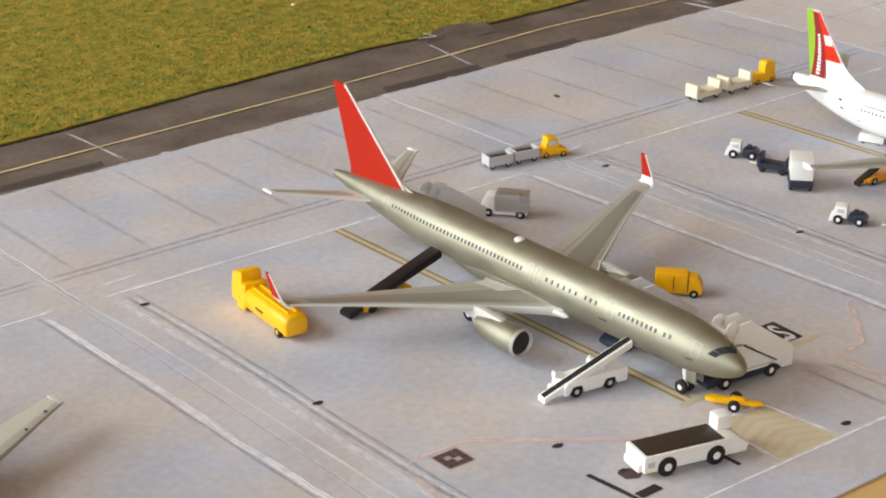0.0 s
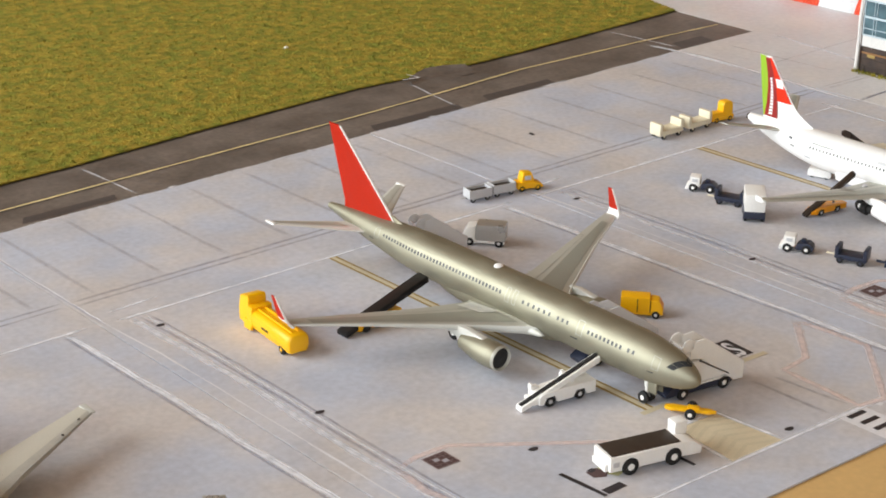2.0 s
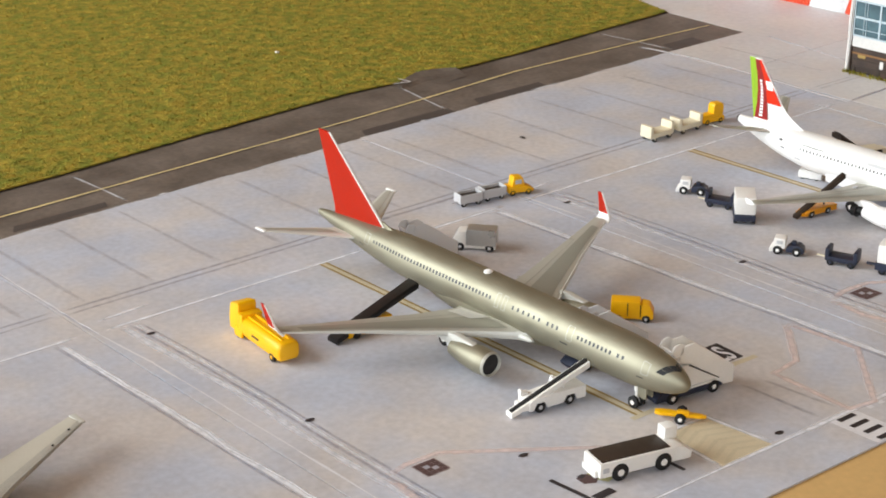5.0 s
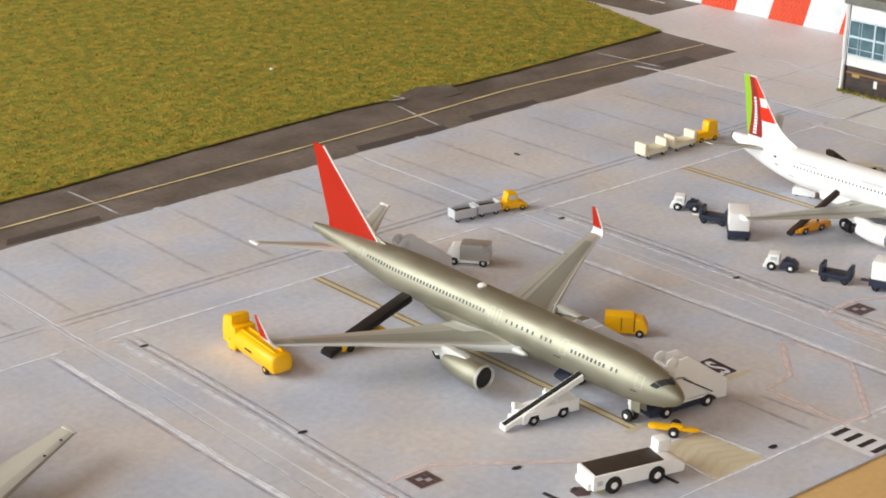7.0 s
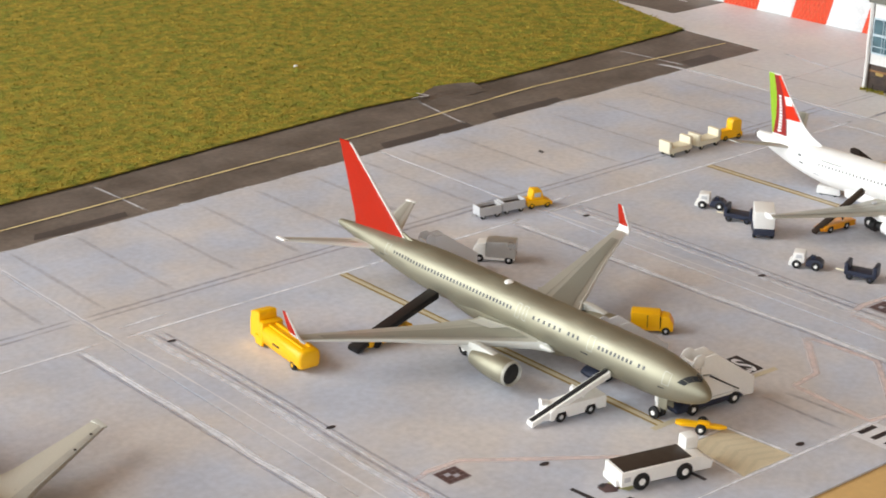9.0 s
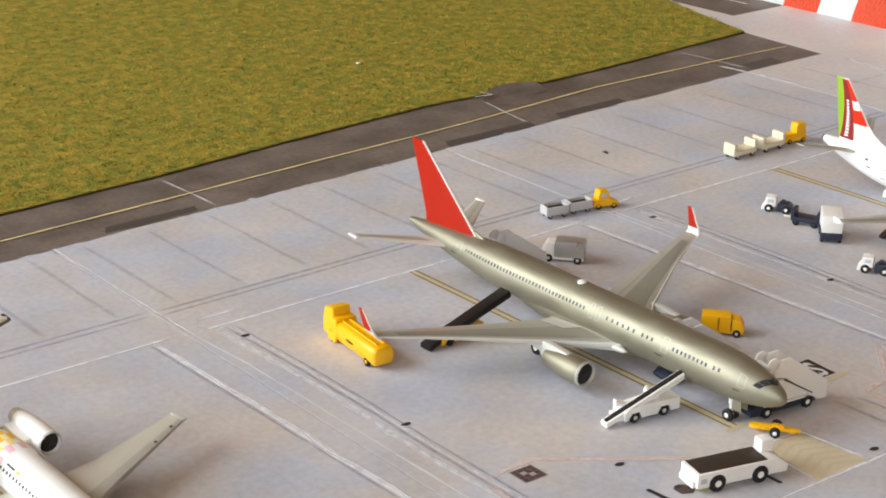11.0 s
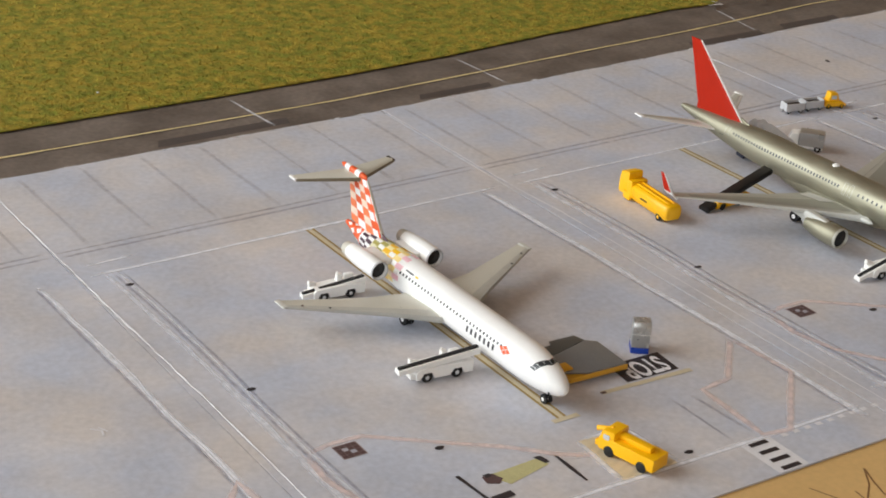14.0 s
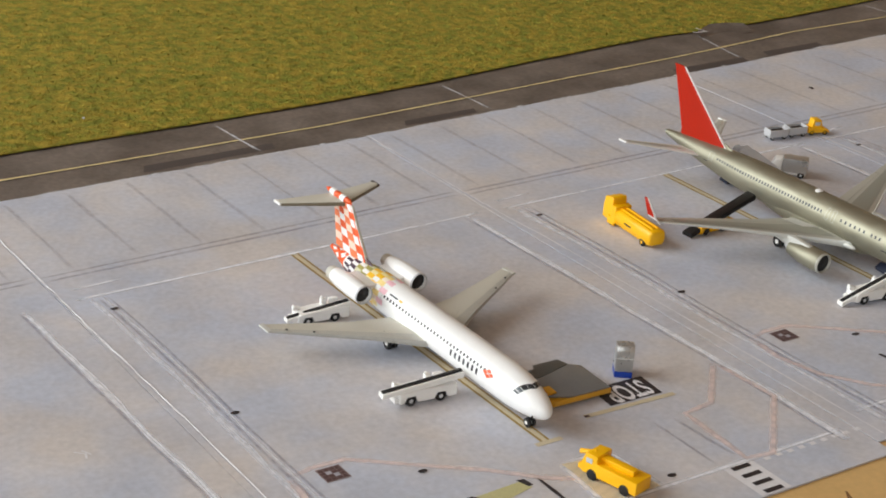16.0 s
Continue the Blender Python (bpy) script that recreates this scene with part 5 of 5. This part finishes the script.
def two_tone_tug(x, y, rz, s=0.72):
    v = thing("model_tractor", x, y, rz, "model tractor with a white cab and navy engine hood", "model tractor", "navy tractors with dollies", s=s)
    part("hood", prism([(-5.2, 0.9), (0.2, 0.9), (0.2, 2.0), (-0.8, 3.0), (-3.6, 3.2), (-5.0, 2.2)], -2.0, 2.0, "y", 0.4), PLASTIC_NAVY, v)
    part("air_filter", box(-2.6, -1.2, -0.8, 0.8, 3.0, 3.9, 0.3), PLASTIC_NAVY, v)
    part("cab", box(0.4, 3.9, -2.0, 2.0, 1.8, 4.8, 0.4), PLASTIC_WHITE, v)
    for y0, y1 in ((-2.08, -1.95), (1.95, 2.08)):
        part("cab_window", box(1.2, 3.0, y0, y1, 3.2, 4.2, 0.03), PLASTIC_GREY, v)
    part("step_guard", prism([(3.4, 0.6), (5.2, 0.6), (5.0, 1.8), (3.4, 3.2)], -2.0, 2.0, "y", 0.25), PLASTIC_WHITE, v)
    wheels(v, (-3.0, 2.6), 1.8, 1.3, 0.9)
    return v


def container_cart(x, y, rz, L=8.0):
    v = thing("model_container_dolly", x, y, rz, "white plastic container on a navy dolly", "model container", "navy tractors with dollies")
    part("dolly", box(-L / 2, L / 2, -2.3, 2.3, 0.9, 2.4, 0.2), PLASTIC_NAVY, v)
    part("container", box(-L / 2 + 0.1, L / 2 - 0.3, -2.2, 2.2, 2.4, 6.2, 0.3), PLASTIC_WHITE, v)
    part("drawbar", bar((L / 2, 0, 1.2), (L / 2 + 2.2, 0, 1.2), 0.3), PLASTIC_NAVY, v)
    wheels(v, (-L / 2 + 1.6, L / 2 - 1.6), 1.9, 0.8, 0.7, PLASTIC_NAVY)
    return v


fuel_truck(-32.3, 67.6, 84)
belt_loader(-9.4, 12.0, -9, PLASTIC_WHITE, PLASTIC_WHITE, RUBBER, 1.0, 7.0, 15.6, "white plastic model belt loader with a raised black belt", -1.0)
belt_loader(-15.0, 59.7, 2, PLASTIC_YELLOW, PLASTIC_BLACK, PLASTIC_BLACK, 1.0, 7.8, 22.0, "yellow model belt loader with a black raised conveyor", -0.7, False, 0.9, -1.8, 1.8, 3.0, 0.2)
stairs(11.2, -1.2, 172, PLASTIC_NAVY, PLASTIC_WHITE, "white model passenger stairs on a navy chassis at the front door")
stairs(9.8, 19.1, 172, PLASTIC_NAVY, PALE, "pale grey model passenger stairs behind the fuselage")
stairs(15.0, 80.6, 172, PLASTIC_NAVY, PALE, "pale grey model passenger stairs near the tail", 0.9)
cargo_truck(-13.6, -14.9, -15)
box_truck(26.9, 29.6, -52, PLASTIC_YELLOW, PLASTIC_YELLOW, "yellow plastic model catering truck with grooved doors", 0.8, True)
box_truck(28.9, 79.6, 125, PLASTIC_WHITE, SATIN, "small white model van with a silver-grey cargo box", 0.92)
tug(57.8, 100.4, -22, PLASTIC_YELLOW, "bright yellow plastic model baggage tug", 0.9)
cart(51.3, 101.8, 168, PLASTIC_GREY, "grey model baggage cart with a dark load", "grey carts behind the tug")
cart(45.0, 102.6, 168, PLASTIC_GREY, "grey model baggage cart with a dark load", "grey carts behind the tug")
bed_tug(127.8, 107.2, 170, PLASTIC_YELLOW, "bright yellow plastic model tug with a low bed and square cab", 0.82)
for k in range(2):
    bench_cart(118.4 - k * 9.6, 107.2 + 0.3 * k, 0, PLASTIC_CREAM, "cream plastic model baggage dolly with raised ends", "cream dollies behind the tug", 1.15)
two_tone_tug(86.2, 72.6, 118)
bench_cart(84.6, 62.0, 110, PLASTIC_NAVY, "navy plastic model dolly with raised ends", "navy tractors with dollies")
container_cart(82.0, 52.6, 46, 8.0)
two_tone_tug(73.9, 32.6, 116)
bench_cart(77.2, 20.6, 108, PLASTIC_NAVY, "navy plastic model dolly with raised ends", "navy tractors with dollies")
container_cart(81.0, 10.0, 108)
belt_loader(95.4, 44.2, -8, PLASTIC_ORANGE, DECK, DECK, 1.0, 10.2, 17.0, "orange model belt loader with a dark belt", 0, False, 0.76, -1.0, 1.1, 2.4)
belt_loader(133.2, 62.0, 172, PLASTIC_CREAM, DECK, DECK, 1.0, 7.8, 9.6, "cream model belt loader with a dark brown belt", 7.4, False, 1.0, -1.6, 1.8, 2.4)
APU = thing("model_ground_unit", 112.8, 60.8, -72, "small white model ground power unit under the tail", "model cart", s=0.72)
part("body", box(-4, 4, -1.8, 1.8, 0.4, 2.6, 0.3), PLASTIC_WHITE, APU)
part("lid", box(-3.8, 2.2, -1.6, 1.6, 2.5, 2.9, 0.15), PLASTIC_WHITE, APU)
wheels(APU, (-2.4, 2.4), 1.45, 0.6, 0.5, PLASTIC_WHITE)

# tow dolly in front of the silver airliner
DOLLY = thing("model_tow_dolly", 3.5, -7.7, -58, "yellow model tow dolly with two black wheels", "model dolly")
part("frame_bar", prism([(-4.6, -0.5), (-3.4, -0.9), (3.2, -0.6), (4.4, 0.0), (3.2, 0.6), (-3.4, 0.9), (-4.6, 0.5)], 0.8, 1.4, "z", 0.15), PLASTIC_YELLOW, DOLLY)
part("saddle", box(-0.7, 1.4, -0.5, 0.5, 1.3, 1.8, 0.15), PLASTIC_YELLOW, DOLLY)
part("axle", bar((0, -1.7, 1.0), (0, 1.7, 1.0), 0.25), PLASTIC_BLACK, DOLLY)
wheel(DOLLY, 0, -1.6, 0.92, 0.7, "y")
wheel(DOLLY, 0, 1.6, 0.92, 0.7, "y")

# ---- round the white airliner with the chequered tail ----
belt_loader(-120.7, 20.8, -8, PLASTIC_WHITE, PLASTIC_WHITE, RUBBER, 3.0, 4.9, 16.2, "white plastic model belt loader with a low black belt", -1.0, True, 1.05)
belt_loader(-121.2, 61.6, -8, PLASTIC_WHITE, PLASTIC_WHITE, RUBBER, 1.9, 3.9, 14.0, "white plastic model belt loader under the rear engine")
LIFT = thing("model_cargo_lift", -94.0, 10.6, -2, "model cargo lift with silver platforms on a yellow frame", "model cargo lift")
part("frame", box(-6.2, 6.2, -6.4, 5.6, 0.5, 1.5, 0.15), OCHRE, LIFT)
part("main_platform", prism([(-6.2, -4.6), (-2.0, -6.7), (6.7, -6.7), (6.7, 3.6), (4.6, 5.2), (-3.2, 2.6), (-6.2, 2.4)], 1.75, 2.15, "z", 0.08), PLATE, LIFT, "shiny silver platform plate")
part("rear_platform", prism([(-6.2, 2.5), (-3.2, 2.7), (4.6, 5.3), (3.8, 7.8), (-2.0, 7.8), (-2.6, 6.2), (-6.2, 6.0)], 1.8, 2.2, "z", 0.08), DARK_PLATE, LIFT, "darker silver rear platform")
# low ochre block that imitates an orange reflection in the plate
part("orange_reflection", box(-6.5, -4.4, -4.4, -1.6, 2.1, 2.6, 0.2), OCHRE, LIFT)
part("side_rail", box(-6.4, 6.8, -7.0, -6.7, 0.9, 1.9, 0.08), OCHRE, LIFT)
wheels(LIFT, (-4.2, 4.4), 5.2, 0.55, 0.7, OCHRE)
CAN = thing("model_cargo_pod", -79.4, 10.2, -38, "silver cargo pod on a blue base beside the stop mark", "model container")
part("base", box(-1.8, 1.8, -1.9, 1.9, 0.0, 1.2, 0.15), BLUE, CAN)
part("pod", prism([(-1.8, 1.2), (1.8, 1.2), (1.8, 5.6), (1.2, 6.6), (-1.2, 6.6), (-1.8, 5.6)], -1.8, 1.8, "x", 0.25), SATIN, CAN)
part("pod_seam", prism([(-1.84, 4.0), (1.84, 4.0), (1.84, 4.15), (-1.84, 4.15)], -1.75, 1.75, "x"), PLASTIC_WHITE, CAN)
FIRE = thing("model_fire_truck", -107.0, -23.0, 103, "bright yellow plastic model airport fire truck", "model truck", s=0.88)
part("body", box(-7.6, 6.6, -2.6, 2.6, 1.0, 3.9, 0.35), PLASTIC_YELLOW, FIRE)
part("cab", prism([(2.8, 1.0), (6.8, 1.0), (6.9, 3.0), (6.0, 5.4), (2.8, 5.6)], -2.5, 2.5, "y", 0.4), PLASTIC_YELLOW, FIRE)
part("cab_window", box(4.0, 5.6, 2.44, 2.6, 3.4, 4.6, 0.05), PLASTIC_GREY, FIRE)
part("cab_window", prism([(6.85, 3.3), (6.98, 3.3), (6.2, 5.0), (6.08, 5.0)], -1.9, 1.9, "y"), PLASTIC_GREY, FIRE)
part("roof_tank", box(-5.4, 3.2, -0.9, 0.9, 3.8, 5.0, 0.4), PLASTIC_YELLOW, FIRE)
part("water_cannon", bar((4.6, 0.4, 5.2), (8.4, 0.9, 4.2), 0.55), PLASTIC_YELLOW, FIRE)
part("front_bumper", box(6.4, 8.0, -2.0, 2.0, 1.0, 2.2, 0.3), PLASTIC_YELLOW, FIRE)
wheels(FIRE, (-4.6, 3.8), 2.25, 1.25, 0.9, PLASTIC_BLACK)

# ---- building and barrier ----
BRICK = mat("dark_brown_cladding", srgb(78, 60, 50), 0.6, var=0.4, scale=160, fine=900, base2=srgb(50, 38, 34))
GLAZE = mat("teal_window_print", srgb(84, 112, 122), 0.22, var=0.4, scale=110, fine=300, base2=srgb(46, 58, 66))
FRAME_BLUE = mat("pale_blue_window_frame", srgb(190, 206, 216), 0.5, var=0.1)
ROOF = mat("grey_green_roof", srgb(112, 112, 104), 0.7, var=0.2, scale=80, fine=700)
CARD_WHITE = mat("white_card_wall", srgb(228, 226, 224), 0.6, var=0.1, scale=120, fine=900, bump=0.05, bump_scale=900)
HOUSE = thing("terminal_building", 187.6, 114.8, 0, "model terminal building with teal windows and a dark base", "model building", along="y")
part("wall", box(0, 70, -110, 0, 7.0, 23.6, 0.2), CARD_WHITE, HOUSE)
part("base_wall", box(0.3, 70, -110, -0.3, 0, 7.0), BRICK, HOUSE, "dark brown base storey")
part("roof", box(-0.8, 71, -111, 0.8, 23.6, 26.0, 0.3), ROOF, HOUSE)
post = bmesh.new()
loft([[(0.1 + math.cos(a) * r + 0.2 * math.sin(z * 1.7), -0.2 + math.sin(a) * r, z) for a in [k * math.pi / 4 for k in range(8)]] for z, r in ((0, 0.75), (2, 0.6), (5, 0.7), (9, 0.55), (14, 0.6), (19, 0.55), (23.6, 0.7))], bm=post)
part("corner_post", post, CARD_WHITE, HOUSE, "rough white glued paper corner")
part("corner_gap", box(-0.12, 0.4, -1.35, -1.0, 0.2, 23.4, 0.05), BRICK, HOUSE, "dark open seam beside the corner")
for k in range(8):
    y1 = -1.4 - k * 13.2
    w = part("window", box(-0.1, 0.2, y1 - 12.8, y1, 10.2, 19.6), GLAZE, HOUSE, "teal glass strip window")
    for z, t in ((10.0, 0.4), (11.9, 0.18), (14.8, 0.6), (19.3, 0.45)):
        part("window_frame", box(-0.3, -0.05, y1 - 12.8, y1, z, z + t, 0.05), FRAME_BLUE, w)
    for dy, t in ((0.0, 0.3), (3.4, 0.14), (4.3, 0.14), (8.6, 0.6), (12.5, 0.3)):
        part("window_frame", box(-0.34, -0.08, y1 - dy - t, y1 - dy, 10.2, 19.7, 0.05), FRAME_BLUE, w)
part("base_band", box(0.12, 0.35, -110, -0.4, 5.0, 5.5, 0.05), PENCIL, HOUSE, "brown ledge along the base storey")
for z in (1.6, 3.4):
    part("base_band", box(0.15, 0.35, -110, -0.4, z, z + 0.35, 0.05), DECK, HOUSE)
for k in range(12):
    part("base_pier", box(0.12, 0.32, -3.0 - k * 8.6, -1.6 - k * 8.6, 0.1, 1.5 + (k % 3) * 1.4, 0.05), DECK, HOUSE)
part("wall_sign", box(0.1, 0.3, -6.2, -3.6, 4.2, 5.0, 0.05), YELLOW_LINE, HOUSE)
part("wall_sign", box(0.1, 0.3, -12.5, -11.3, 2.4, 4.4, 0.05), CARD_WHITE, HOUSE)
tufts = bmesh.new()
for k in range(450):
    y = 114.6 - 60 * random.random() ** 1.4
    x, a, hh = 187.2 - abs(random.gauss(0, 0.7)), random.uniform(0, 6.28), random.uniform(0.3, 1.3)
    va = [tufts.verts.new((x + math.cos(a) * 0.3, y + math.sin(a) * 0.3, 0.02)), tufts.verts.new((x - math.cos(a) * 0.3, y - math.sin(a) * 0.3, 0.02)), tufts.verts.new((x + random.uniform(-0.4, 0.2), y + random.uniform(-0.4, 0.4), hh))]
    tufts.faces.new(va)
tagged(part("grass_tuft", laid(tufts), GRASS_BASE, None, "", False), "thin dry grass tufts along the building base", "grass", kind="stuff")

BARRIER_RED = mat("red_mesh_panel", srgb(222, 76, 44), 0.55, var=0.3, scale=900, fine=2600)
BARRIER_RIB = mat("pale_red_mesh_rib", srgb(236, 120, 88), 0.55, var=0.1)
BARRIER_WHITE = mat("white_mesh_panel", srgb(226, 229, 232), 0.55, var=0.14, scale=300, fine=1500, bump=0.3, bump_scale=700)
FENCE = thing("red_white_barrier", 235.6, 200, 0, "tall red and white striped barrier panels", "barrier", along="y")
for k in range(12):
    y1, wd = 30.5 - k * 14.9, 14.85
    red = k % 2 == 1
    q = part("panel", prism([(y1, 0), (y1 - wd, 0), (y1 - wd - 7.8, 26), (y1 - 7.8, 26)], 0, 2.0, "x", 0.15), BARRIER_RED if red else BARRIER_WHITE, FENCE)
    if red and k < 10:
        ribs = bmesh.new()
        for j in range(10):
            for d in (-1, 1):
                ya = y1 - 0.4 - j * 1.55
                yb = ya - 0.3 * 12 + d * 5
                lo, hi = y1 - wd, y1
                if lo - 3.4 < yb < hi - 3.6:
                    bar((-0.05, ya, 0.2), (-0.05, yb, 12), 0.12, ribs, 4)
        part("mesh_rib", ribs, BARRIER_RIB, q, "pale diagonal mesh pattern", False, "stuff")
tagged(part("paper_fleck", laid(box(84.9, 85.9, 243.9, 244.9, 0.7, 1.3, 0.2)), PLASTIC_WHITE, None), "tiny white paper fleck lying on the grass", "fleck")
tagged(part("paper_fleck", box(-122.6, -122.0, 200.1, 200.7, 0.6, 1.0, 0.15), PLASTIC_GREY, None), "tiny pale grey paper fleck lying on the grass", "fleck")
scratch = bmesh.new()
for course in ([(-205.4, 37.0), (-203.6, 35.4), (-204.2, 33.6)], [(-203.8, 36.8), (-202.8, 34.6)]):
    ribbon(scratch, course, 0.35, L4, 0.5)
mark("surface_scratch", scratch, WHITE_LINE, SHEETS[-2], "short white scratch in the paper", true=True)
# loose crumb on the apron and pen strokes on the board
tagged(part("crumb", laid(loft([[(85.2 + math.cos(i) * r * 0.5, 131.4 + math.sin(i) * r * 1.3, z) for i in (0, 1.3, 2.4, 3.9, 5.1)] for z, r in ((0.05, 0.9), (0.35, 0.7), (0.5, 0.2))])), DECK, None), "tiny dark crumb lying on the apron", "crumb")
pen = bmesh.new()
for pts in (((-85.1, -45.9), (-83.6, -49.6), (-82.2, -53.4), (-81.6, -58)), ((-78.7, -50.6), (-79.2, -54.0), (-75.0, -50.2), (-71.9, -45.7), (-73.7, -49.9), (-75.0, -54.1), (-73.0, -56.5))):
    ribbon(pen, pts, 0.3, -0.4, 0.3)
tagged(part("pen_stroke", laid(pen), PENCIL, None, "", False), "brown pen strokes written on the cardboard", "pen marks", kind="structure")
